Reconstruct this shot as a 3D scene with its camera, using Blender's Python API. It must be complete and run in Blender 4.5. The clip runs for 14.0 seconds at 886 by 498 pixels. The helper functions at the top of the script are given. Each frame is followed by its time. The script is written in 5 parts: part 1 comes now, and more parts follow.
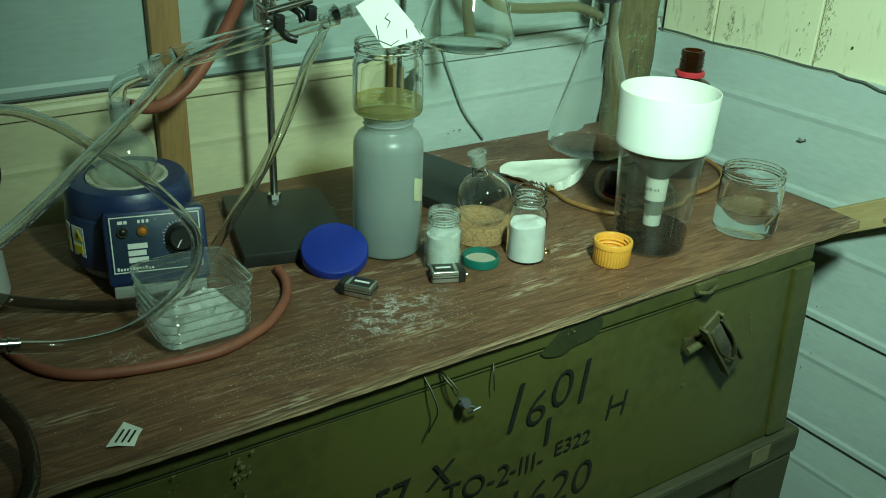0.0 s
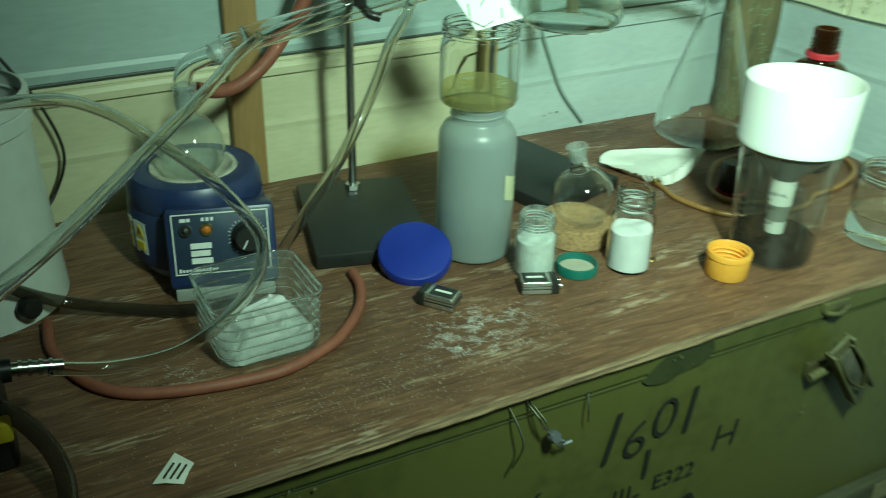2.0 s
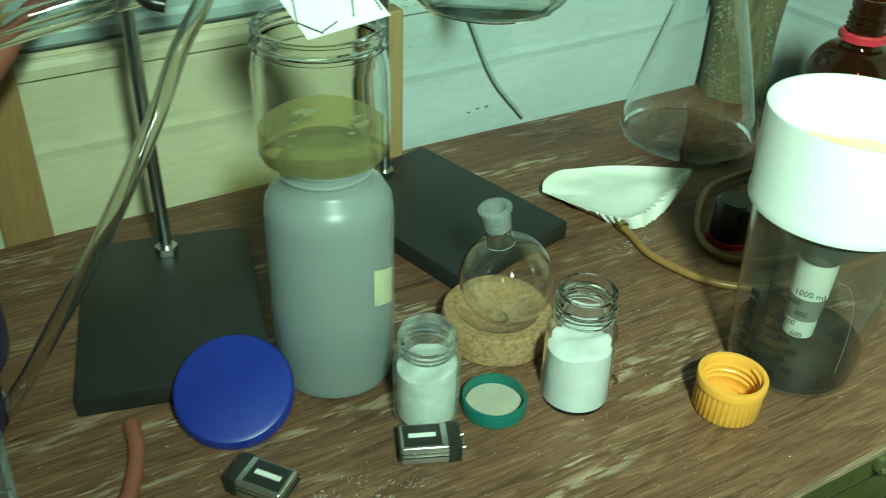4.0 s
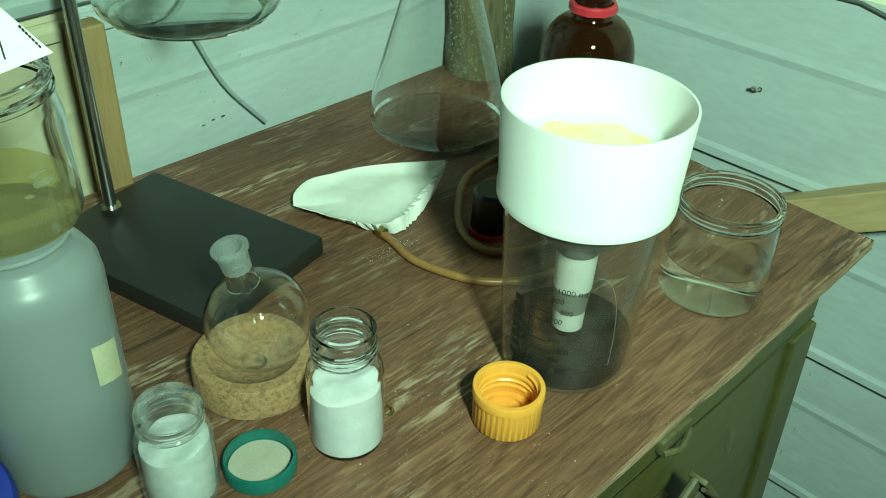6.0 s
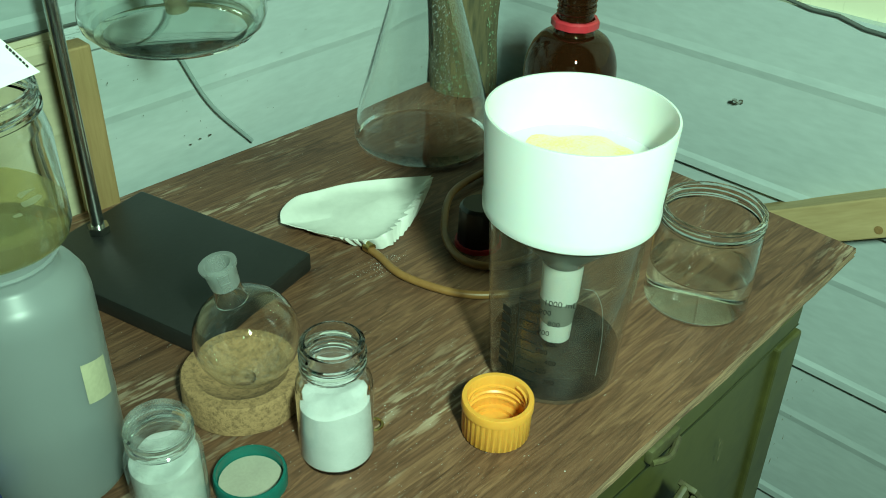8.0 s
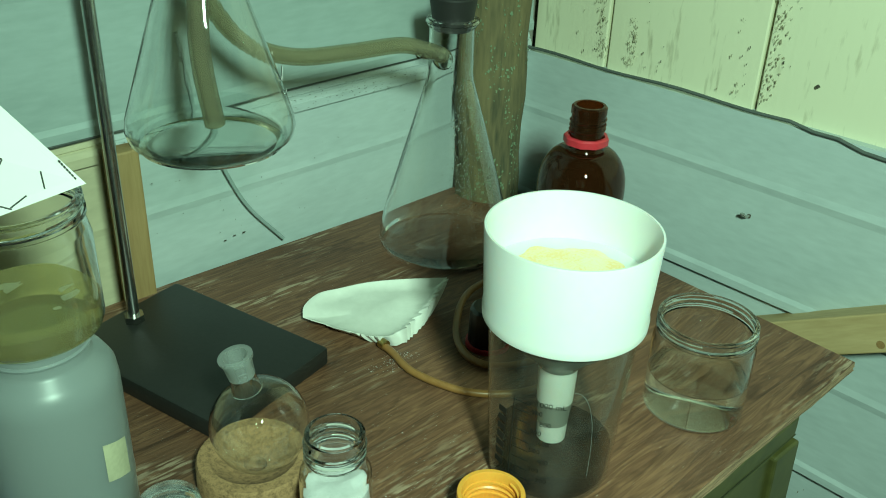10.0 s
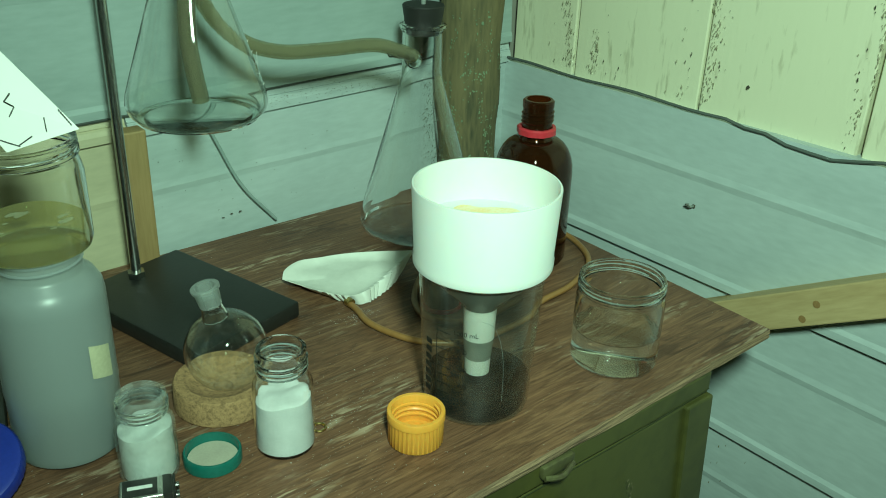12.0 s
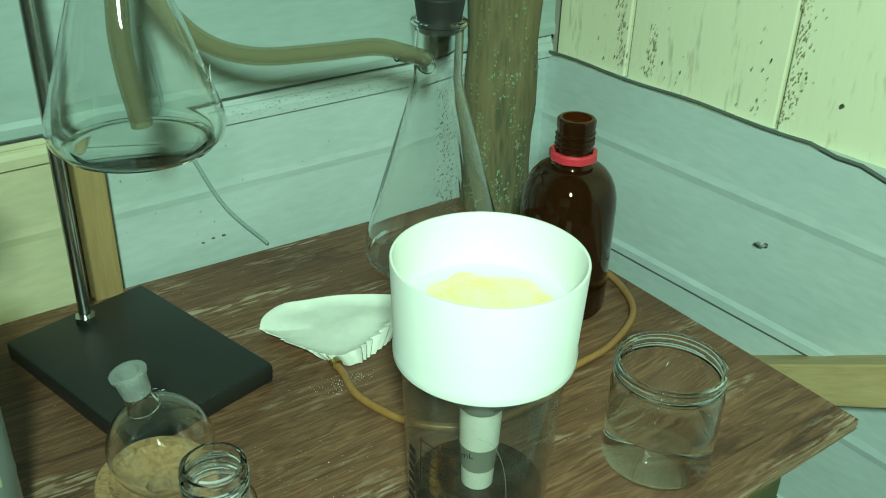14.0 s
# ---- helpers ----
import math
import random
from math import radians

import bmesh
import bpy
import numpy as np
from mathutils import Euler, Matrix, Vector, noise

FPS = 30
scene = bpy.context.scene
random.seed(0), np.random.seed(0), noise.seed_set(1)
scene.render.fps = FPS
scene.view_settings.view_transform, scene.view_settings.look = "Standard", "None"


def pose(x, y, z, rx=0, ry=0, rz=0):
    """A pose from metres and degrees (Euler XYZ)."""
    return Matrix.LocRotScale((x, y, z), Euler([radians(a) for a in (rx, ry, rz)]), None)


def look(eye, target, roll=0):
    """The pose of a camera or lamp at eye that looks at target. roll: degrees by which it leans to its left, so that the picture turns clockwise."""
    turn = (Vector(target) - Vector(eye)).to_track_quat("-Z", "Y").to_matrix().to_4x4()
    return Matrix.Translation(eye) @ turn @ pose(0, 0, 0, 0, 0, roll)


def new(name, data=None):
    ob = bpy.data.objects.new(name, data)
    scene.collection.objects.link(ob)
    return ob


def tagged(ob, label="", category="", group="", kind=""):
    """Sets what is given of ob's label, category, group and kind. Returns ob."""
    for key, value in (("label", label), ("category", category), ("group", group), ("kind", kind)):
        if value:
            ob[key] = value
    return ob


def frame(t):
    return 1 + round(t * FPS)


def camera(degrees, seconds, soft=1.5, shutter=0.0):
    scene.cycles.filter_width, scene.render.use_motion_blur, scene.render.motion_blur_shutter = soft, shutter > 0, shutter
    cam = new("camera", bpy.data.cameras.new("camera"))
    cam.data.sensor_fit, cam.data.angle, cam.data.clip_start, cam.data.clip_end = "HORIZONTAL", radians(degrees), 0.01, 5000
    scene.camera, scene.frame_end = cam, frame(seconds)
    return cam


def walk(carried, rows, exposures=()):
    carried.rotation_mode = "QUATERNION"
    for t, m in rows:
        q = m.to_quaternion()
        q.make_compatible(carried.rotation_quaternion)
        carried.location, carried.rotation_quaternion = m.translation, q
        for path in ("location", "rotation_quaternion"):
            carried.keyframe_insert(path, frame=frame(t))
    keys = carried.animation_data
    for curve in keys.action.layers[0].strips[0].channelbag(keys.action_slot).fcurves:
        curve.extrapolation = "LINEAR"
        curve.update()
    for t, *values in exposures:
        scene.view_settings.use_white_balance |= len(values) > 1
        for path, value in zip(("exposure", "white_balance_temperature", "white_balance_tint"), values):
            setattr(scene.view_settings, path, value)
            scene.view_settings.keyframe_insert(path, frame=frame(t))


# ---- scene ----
cam = camera(51.9, 14.0, soft=1.0, shutter=0.4)
PATH = [
    (0, (0.278, 0.231, 1.354), (1.29, 1.724, 0.489), 2.6),
    (0.5, (0.279, 0.24, 1.355), (1.286, 1.732, 0.483), 2.5),
    (1, (0.282, 0.243, 1.351), (1.282, 1.732, 0.467), 2.4),
    (1.5, (0.288, 0.265, 1.349), (1.264, 1.757, 0.442), 1.8),
    (2, (0.347, 0.347, 1.351), (1.173, 1.899, 0.398), 1.6),
    (2.2, (0.393, 0.388, 1.351), (1.132, 1.959, 0.358), 1.6),
    (4.3, (0.673, 0.715, 1.292), (1.564, 2.101, 0.159), 1.9),
    (4.5, (0.69, 0.721, 1.291), (1.699, 2.029, 0.164), 2.2),
    (5, (0.712, 0.734, 1.296), (1.867, 1.917, 0.17), 2.2),
    (5.5, (0.718, 0.742, 1.298), (1.891, 1.888, 0.153), 2.6),
    (6, (0.723, 0.739, 1.297), (1.896, 1.881, 0.148), 2.5),
    (6.5, (0.724, 0.738, 1.298), (1.899, 1.884, 0.156), 2.5),
    (7, (0.723, 0.74, 1.298), (1.9, 1.876, 0.148), 2.4),
    (7.5, (0.723, 0.736, 1.298), (1.921, 1.865, 0.161), 2.5),
    (8, (0.719, 0.734, 1.297), (1.926, 1.874, 0.182), 2.1),
    (8.5, (0.72, 0.722, 1.302), (1.92, 1.866, 0.183), 1.6),
    (9, (0.711, 0.717, 1.319), (1.932, 1.904, 0.269), 2.3),
    (9.2, (0.714, 0.712, 1.334), (1.935, 1.923, 0.313), 2.2),
    (11.3, (0.695, 0.56, 1.333), (1.873, 1.905, 0.435), 2.6),
    (11.5, (0.691, 0.53, 1.332), (1.862, 1.882, 0.437), 2.3),
    (12, (0.687, 0.504, 1.331), (1.839, 1.886, 0.457), 2.0),
    (12.5, (0.699, 0.488, 1.337), (1.822, 1.887, 0.452), 1.9),
    (13, (0.726, 0.492, 1.317), (1.848, 1.887, 0.426), 2.7),
    (13.5, (0.8, 0.572, 1.324), (1.879, 2.004, 0.438), 1.9),
    (14, (0.862, 0.645, 1.324), (1.888, 2.073, 0.371), 1.8),
]
EXPOSURES = [(0, -0.66), (1.5, -0.61), (2.2, -0.28), (4.5, -0.42), (8.5, -0.55), (9.2, -0.61), (11.3, -0.78), (12.5, -0.83), (14, -0.58)]
walk(cam, [(t, look(eye, target, roll)) for t, eye, target, roll in PATH], EXPOSURES)

# ---- light: one bright lamp above and in front of the bench, in a closed dark shed ----
scene.cycles.transparent_max_bounces = 32
scene.cycles.caustics_refractive = scene.cycles.caustics_reflective = False
LAMP, LAMP_AIM, LAMP_WATT, LAMP_TINT = (0.69, 0.35, 1.67), (1.40, 1.21, 0.87), 15.6, (0.62, 1.0, 0.74)
lamp_data = bpy.data.lights.new("lamp_light", "AREA")
lamp_data.shape, lamp_data.size, lamp_data.size_y = "RECTANGLE", 0.09, 0.16
lamp_data.energy, lamp_data.color, lamp_data.spread = LAMP_WATT, LAMP_TINT, radians(109)
lamp = new("lamp_light", lamp_data)
lamp.matrix_world = look(LAMP, LAMP_AIM)
world = bpy.data.worlds.new("world")
scene.world = world
world.use_nodes = True
world.node_tree.nodes["Background"].inputs[0].default_value = (0.55, 0.8, 0.7, 1)
world.node_tree.nodes["Background"].inputs[1].default_value = 0.02


# ---- materials ----
def material(name, colour, rough=0.5, metal=0.0, dark=None, scale=20.0, stretch=(1, 1, 1), bump=0.0, fine=None,
             contrast=(0.35, 0.7), coat=0.0, spec=0.5, random_tone=0.0, bump_scale=None, subsurface=0.0):
    """Principled surface: two colours mixed by a large and a fine noise, with relief."""
    m = bpy.data.materials.new(name)
    m.use_nodes = True
    nt = m.node_tree
    n, link = nt.nodes, nt.links.new
    b = n["Principled BSDF"]
    b.inputs["Roughness"].default_value, b.inputs["Metallic"].default_value = rough, metal
    b.inputs["Coat Weight"].default_value, b.inputs["Specular IOR Level"].default_value = coat, spec
    if subsurface:
        b.inputs["Subsurface Weight"].default_value = subsurface
        b.inputs["Subsurface Scale"].default_value = 0.01
    tc, mp = n.new("ShaderNodeTexCoord"), n.new("ShaderNodeMapping")
    mp.inputs["Scale"].default_value = stretch
    link(tc.outputs["Object"], mp.inputs["Vector"])
    dark = dark or tuple(c * 0.75 for c in colour)
    big, small = n.new("ShaderNodeTexNoise"), n.new("ShaderNodeTexNoise")
    big.inputs["Scale"].default_value, big.inputs["Detail"].default_value = scale, 5
    small.inputs["Scale"].default_value, small.inputs["Detail"].default_value = fine or scale * 9, 6
    for t in (big, small):
        link(mp.outputs[0], t.inputs["Vector"])
    mul = n.new("ShaderNodeMath")
    mul.operation, mul.inputs[1].default_value = "MULTIPLY_ADD", 0.45
    link(small.outputs[0], mul.inputs[0])
    half = n.new("ShaderNodeMath")
    half.operation, half.inputs[1].default_value = "MULTIPLY", 0.6
    link(big.outputs[0], half.inputs[0])
    link(half.outputs[0], mul.inputs[2])
    ramp = n.new("ShaderNodeValToRGB")
    ramp.color_ramp.elements[0].position, ramp.color_ramp.elements[1].position = contrast
    ramp.color_ramp.elements[0].color, ramp.color_ramp.elements[1].color = (*dark, 1), (*colour, 1)
    link(mul.outputs[0], ramp.inputs[0])
    out = ramp.outputs[0]
    if random_tone:
        info, hsv, mr = n.new("ShaderNodeObjectInfo"), n.new("ShaderNodeHueSaturation"), n.new("ShaderNodeMapRange")
        mr.inputs["To Min"].default_value, mr.inputs["To Max"].default_value = 1 - random_tone, 1 + random_tone
        link(info.outputs["Random"], mr.inputs[0])
        link(mr.outputs[0], hsv.inputs["Value"])
        link(out, hsv.inputs["Color"])
        out = hsv.outputs[0]
    link(out, b.inputs["Base Color"])
    if bump:
        bp = n.new("ShaderNodeBump")
        bp.inputs["Strength"].default_value, bp.inputs["Distance"].default_value = bump, 0.002
        link(mul.outputs[0], bp.inputs["Height"])
        link(bp.outputs[0], b.inputs["Normal"])
    return m


def clear(name, tint=(0.97, 0.985, 0.975), rough=0.02, ior=1.45, haze=0.0, haze_colour=(0.8, 0.85, 0.82), smudge=0.0, edge=0.7):
    """Thin clear wall: see-through, with a Fresnel gloss and, where asked, a milky haze."""
    m = bpy.data.materials.new(name)
    m.use_nodes = True
    nt = m.node_tree
    n, link = nt.nodes, nt.links.new
    n.remove(n["Principled BSDF"])
    tr, gl, lw, mx = (n.new("ShaderNode" + k) for k in ("BsdfTransparent", "BsdfGlossy", "LayerWeight", "MixShader"))
    tr.inputs[0].default_value, gl.inputs["Roughness"].default_value = (*tint, 1), rough
    gl.inputs[0].default_value = (1, 1, 1, 1)
    lw.inputs[0].default_value = 0.5
    power, fr = n.new("ShaderNodeMath"), n.new("ShaderNodeMath")
    power.operation, power.inputs[1].default_value = "POWER", 4.5
    fr.operation, fr.inputs[1].default_value, fr.inputs[2].default_value = "MULTIPLY_ADD", edge, ((ior - 1) / (ior + 1)) ** 2 * 0.8
    link(lw.outputs["Facing"], power.inputs[0])
    link(power.outputs[0], fr.inputs[0])
    body = tr.outputs[0]
    if haze or smudge:
        df, tl, ad, hz = (n.new("ShaderNode" + k) for k in ("BsdfDiffuse", "BsdfTranslucent", "MixShader", "MixShader"))
        df.inputs[0].default_value = tl.inputs[0].default_value = (*haze_colour, 1)
        link(df.outputs[0], ad.inputs[1])
        link(tl.outputs[0], ad.inputs[2])
        hz.inputs[0].default_value = haze
        if smudge:
            tc, ns, mr = n.new("ShaderNodeTexCoord"), n.new("ShaderNodeTexNoise"), n.new("ShaderNodeMapRange")
            ns.inputs["Scale"].default_value, ns.inputs["Detail"].default_value = 45, 8
            mr.inputs["From Min"].default_value, mr.inputs["From Max"].default_value = 0.45, 0.75
            mr.inputs["To Min"].default_value, mr.inputs["To Max"].default_value = haze, haze + smudge
            link(tc.outputs["Object"], ns.inputs["Vector"])
            link(ns.outputs[0], mr.inputs[0])
            link(mr.outputs[0], hz.inputs[0])
        link(tr.outputs[0], hz.inputs[1])
        link(ad.outputs[0], hz.inputs[2])
        body = hz.outputs[0]
    link(fr.outputs[0], mx.inputs[0])
    link(body, mx.inputs[1])
    link(gl.outputs[0], mx.inputs[2])
    last = mx.outputs[0]
    link(last, n["Material Output"].inputs[0])
    return m


def plywood_material():
    """Brown weathered plywood face: long grain, dark figure, pale scuffs."""
    m = bpy.data.materials.new("brown_plywood")
    m.use_nodes = True
    nt = m.node_tree
    n, link = nt.nodes, nt.links.new
    b = n["Principled BSDF"]
    tc = n.new("ShaderNodeTexCoord")

    def noise_at(stretch, scale, detail, turn=0.0, distort=0.0):
        mp, t = n.new("ShaderNodeMapping"), n.new("ShaderNodeTexNoise")
        mp.inputs["Scale"].default_value, mp.inputs["Rotation"].default_value = stretch, (0, 0, turn)
        t.inputs["Scale"].default_value, t.inputs["Detail"].default_value, t.inputs["Distortion"].default_value = scale, detail, distort
        link(tc.outputs["Object"], mp.inputs["Vector"])
        link(mp.outputs[0], t.inputs["Vector"])
        return t.outputs[0]

    def ramp_of(source, stops):
        r = n.new("ShaderNodeValToRGB")
        while len(r.color_ramp.elements) < len(stops):
            r.color_ramp.elements.new(0.5)
        for e, (p, c) in zip(r.color_ramp.elements, stops):
            e.position, e.color = p, (*c, 1)
        link(source, r.inputs[0])
        return r.outputs[0]

    def mix(kind, fac, a, c):
        x = n.new("ShaderNodeMix")
        x.data_type, x.blend_type = "RGBA", kind
        for sock, v in ((x.inputs[0], fac), (x.inputs[6], a), (x.inputs[7], c)):
            if isinstance(v, (int, float)):
                sock.default_value = v
            elif isinstance(v, tuple):
                sock.default_value = (*v, 1)
            else:
                link(v, sock)
        return x.outputs[2]

    figure = noise_at((2.2, 21, 1), 2.4, 9, 0.06, 2.2)
    grain = noise_at((6, 120, 1), 3.4, 10, 0.06, 0.35)
    base = ramp_of(figure, [(0.30, (0.086, 0.039, 0.022)), (0.44, (0.180, 0.087, 0.048)), (0.50, (0.128, 0.060, 0.033)), (0.58, (0.230, 0.116, 0.063)), (0.66, (0.146, 0.070, 0.039)), (0.80, (0.196, 0.096, 0.054))])
    col = mix("MULTIPLY", 0.55, base, ramp_of(grain, [(0.36, (0.52, 0.49, 0.47)), (0.58, (1.14, 1.12, 1.10))]))
    cracks = ramp_of(noise_at((3, 150, 1), 2.0, 6, 0.06, 0.6), [(0.30, (0.30, 0.28, 0.27)), (0.37, (1, 1, 1))])
    col = mix("MULTIPLY", 0.5, col, cracks)
    worn = ramp_of(noise_at((1.1, 4.5, 1), 5.5, 7, 0.06, 0.5), [(0.55, (0, 0, 0)), (0.68, (1, 1, 1))])
    streak = ramp_of(noise_at((11, 75, 1), 3.4, 8, 0.06), [(0.50, (0, 0, 0)), (0.60, (1, 1, 1))])
    scuff = mix("MULTIPLY", 1.0, worn, streak)
    col = mix("MIX", scuff, col, (0.42, 0.31, 0.215))
    flecks = ramp_of(noise_at((60, 190, 1), 2.6, 3, 0.06), [(0.70, (0, 0, 0)), (0.76, (0.8, 0.8, 0.8))])
    col = mix("MIX", flecks, col, (0.50, 0.44, 0.36))
    stain = ramp_of(noise_at((1, 1, 1), 3.0, 5), [(0.35, (0.55, 0.55, 0.55)), (0.6, (1, 1, 1))])
    col = mix("MULTIPLY", 0.7, col, stain)
    link(col, b.inputs["Base Color"])
    b.inputs["Roughness"].default_value, b.inputs["Specular IOR Level"].default_value = 0.5, 0.4
    bp = n.new("ShaderNodeBump")
    bp.inputs["Strength"].default_value, bp.inputs["Distance"].default_value = 0.35, 0.0015
    link(grain, bp.inputs["Height"])
    link(bp.outputs[0], b.inputs["Normal"])
    return m


PLY = plywood_material()
PLY_EDGE = material("plywood_edge", (0.29, 0.19, 0.11), 0.8, dark=(0.11, 0.065, 0.04), scale=4, stretch=(2, 2, 90), bump=0.5, contrast=(0.38, 0.56))
SIDING_BLUE = material("pale_blue_vinyl", (0.50, 0.58, 0.58), 0.42, dark=(0.40, 0.47, 0.47), scale=2.5, fine=40, bump=0.03, stretch=(1, 1, 4))
SIDING_CREAM = material("cream_vinyl", (0.60, 0.56, 0.38), 0.45, dark=(0.48, 0.45, 0.30), scale=2.5, fine=40, bump=0.03, stretch=(1, 1, 4))
SIDING_GREY = material("grey_blue_vinyl", (0.36, 0.45, 0.44), 0.45, dark=(0.28, 0.36, 0.35), scale=2.5, fine=40, bump=0.03, stretch=(1, 1, 4))
PLANK = material("dirty_cream_plank", (0.74, 0.72, 0.53), 0.6, dark=(0.40, 0.37, 0.24), scale=9, fine=45, stretch=(1, 3.0, 0.6), bump=0.3, contrast=(0.31, 0.45))
PLANK_STAIN = material("grey_brown_stain", (0.42, 0.39, 0.26), 0.8, dark=(0.22, 0.19, 0.11), scale=30, contrast=(0.35, 0.6))
# real grime, and also the painted shade of gaps and holes
GRIME_AND_SHADE = material("black_grime_and_shade", (0.10, 0.09, 0.06), 0.9, dark=(0.03, 0.03, 0.02), scale=40)
DARK_TRIM = material("dark_trim", (0.10, 0.12, 0.11), 0.6, scale=15)
STUD = material("pine_stud", (0.40, 0.27, 0.12), 0.6, dark=(0.27, 0.17, 0.07), scale=4, fine=50, stretch=(8, 8, 0.6), bump=0.2)
STUD_OLD = material("orange_pine_stud", (0.36, 0.21, 0.08), 0.6, dark=(0.22, 0.12, 0.045), scale=4, fine=50, stretch=(8, 8, 0.6), bump=0.2)
BRACE = material("pale_pine_board", (0.56, 0.42, 0.22), 0.6, dark=(0.40, 0.28, 0.13), scale=4, fine=40, stretch=(6, 0.8, 6), bump=0.2)
POST = material("mossy_post_wood", (0.17, 0.135, 0.065), 0.9, dark=(0.055, 0.055, 0.03), scale=7, fine=60, stretch=(3, 3, 0.45), bump=0.9, contrast=(0.38, 0.62))
LICHEN = material("green_lichen", (0.22, 0.31, 0.19), 0.95, dark=(0.11, 0.17, 0.10), scale=60, bump=0.6)
CHEST = material("olive_green_paint", (0.078, 0.076, 0.020), 0.45, dark=(0.045, 0.046, 0.013), scale=5, fine=60, bump=0.18, contrast=(0.3, 0.55))
CHEST_DARK = material("dark_green_paint", (0.040, 0.046, 0.016), 0.5, dark=(0.022, 0.026, 0.010), scale=25, bump=0.3)
CHEST_EDGE = material("worn_green_paint", (0.10, 0.10, 0.035), 0.6, dark=(0.05, 0.04, 0.02), scale=18, bump=0.4)
OLD_WOOD = material("old_dark_wood", (0.075, 0.07, 0.035), 0.75, dark=(0.035, 0.034, 0.018), scale=4, fine=50, stretch=(0.7, 5, 5), bump=0.4)
CHIP = material("bare_wood_chip", (0.20, 0.17, 0.09), 0.8, dark=(0.12, 0.10, 0.05), scale=60)
INK = material("black_brush_paint", (0.012, 0.012, 0.010), 0.55, scale=60)
RUST = material("rusty_green_metal", (0.10, 0.095, 0.035), 0.55, metal=0.3, dark=(0.035, 0.022, 0.012), scale=35, bump=0.5)
FLOOR = material("bare_floor_boards", (0.30, 0.25, 0.19), 0.8, scale=4, stretch=(1, 8, 1))
ROOM = material("dull_shed_board", (0.38, 0.37, 0.31), 0.8, scale=3)
def real_glass(name, tint=(0.97, 0.985, 0.975), rough=0.0, ior=1.47):
    """Solid refracting glass."""
    m = bpy.data.materials.new(name)
    m.use_nodes = True
    b = m.node_tree.nodes["Principled BSDF"]
    b.inputs["Base Color"].default_value, b.inputs["Roughness"].default_value = (*tint, 1), rough
    b.inputs["Transmission Weight"].default_value, b.inputs["IOR"].default_value = 1.0, ior
    return m


SOLID_GLASS = real_glass("solid_clear_glass")
GLASS = SOLID_GLASS
GLASS_DUSTY = real_glass("smeared_glass", (0.965, 0.98, 0.97), 0.0)
GLASS_POWDERED = clear("powder_smeared_glass", (0.96, 0.98, 0.97), 0.05, 1.5, haze=0.04, smudge=0.35)
# whitish haze in the glass colour stands in for the bulb's bright reflections
BOIL_GLASS = clear("hazed_glass", (0.95, 0.97, 0.96), 0.03, 1.5, haze=0.07, haze_colour=(0.7, 0.76, 0.72), smudge=0.10, edge=0.95)
FROSTED = clear("frosted_ground_glass", (0.9, 0.93, 0.92), 0.35, 1.45, haze=0.26, haze_colour=(0.72, 0.77, 0.75))
AMBER = clear("amber_glass", (0.42, 0.15, 0.03), 0.02, 1.5, haze=0.22, haze_colour=(0.13, 0.05, 0.018))
CLEAR_PLASTIC = clear("clear_plastic", (0.95, 0.965, 0.955), 0.05, 1.5, haze=0.06, haze_colour=(0.62, 0.68, 0.65), smudge=0.14, edge=0.9)
SMOKY_PLASTIC = clear("smoky_clear_plastic", (0.95, 0.95, 0.93), 0.07, 1.45, haze=0.03, haze_colour=(0.45, 0.46, 0.42), smudge=0.05)
MILKY = clear("milky_polyethylene", (0.80, 0.84, 0.83), 0.35, 1.4, haze=0.40, haze_colour=(0.62, 0.68, 0.69))
CONE_PLASTIC = clear("hazy_plastic", (0.7, 0.72, 0.70), 0.2, 1.4, haze=0.45, haze_colour=(0.55, 0.58, 0.54))
TUBE_CLEAR = real_glass("clear_vinyl_tube", (0.84, 0.84, 0.80), 0.02, 1.42)
TUBE_TAN = clear("tan_vinyl_tube", (0.80, 0.77, 0.62), 0.10, 1.45, haze=0.36, haze_colour=(0.44, 0.43, 0.31))
TUBE_DARK = clear("grey_vinyl_tube", (0.45, 0.42, 0.38), 0.05, 1.45, haze=0.18, haze_colour=(0.16, 0.14, 0.11))
WATER = real_glass("cloudy_water", (0.94, 0.97, 0.94), 0.03, 1.33)
YELLOW_LIQUID = clear("yellow_liquid", (0.90, 0.86, 0.62), 0.03, 1.33, haze=0.32, haze_colour=(0.62, 0.58, 0.30), edge=0.12)
CLEAR_LIQUID = clear("clear_liquid", (0.95, 0.97, 0.96), 0.02, 1.33, edge=0.12)
WHITE_PLASTIC = material("white_plastic", (0.62, 0.64, 0.62), 0.35, dark=(0.60, 0.62, 0.60), scale=8, subsurface=0.1)
BUCKET = material("white_pail_plastic", (0.62, 0.66, 0.64), 0.4, dark=(0.52, 0.56, 0.54), scale=5)
POWDER = material("white_powder", (0.66, 0.67, 0.66), 0.95, dark=(0.52, 0.54, 0.53), scale=60, bump=0.3)
PAPER = material("white_filter_paper", (0.72, 0.73, 0.68), 0.9, dark=(0.63, 0.64, 0.59), scale=12, bump=0.2)
CARD = material("white_card", (0.70, 0.72, 0.69), 0.7, dark=(0.66, 0.68, 0.65), scale=5)
BLUE_PLASTIC = material("blue_plastic", (0.012, 0.030, 0.26), 0.35, dark=(0.008, 0.022, 0.20), scale=20, fine=300)
MANTLE_BLUE = material("dark_blue_enamel", (0.018, 0.034, 0.11), 0.38, dark=(0.012, 0.024, 0.08), scale=8, fine=90)
PANEL = material("navy_panel", (0.022, 0.040, 0.075), 0.4, scale=20)
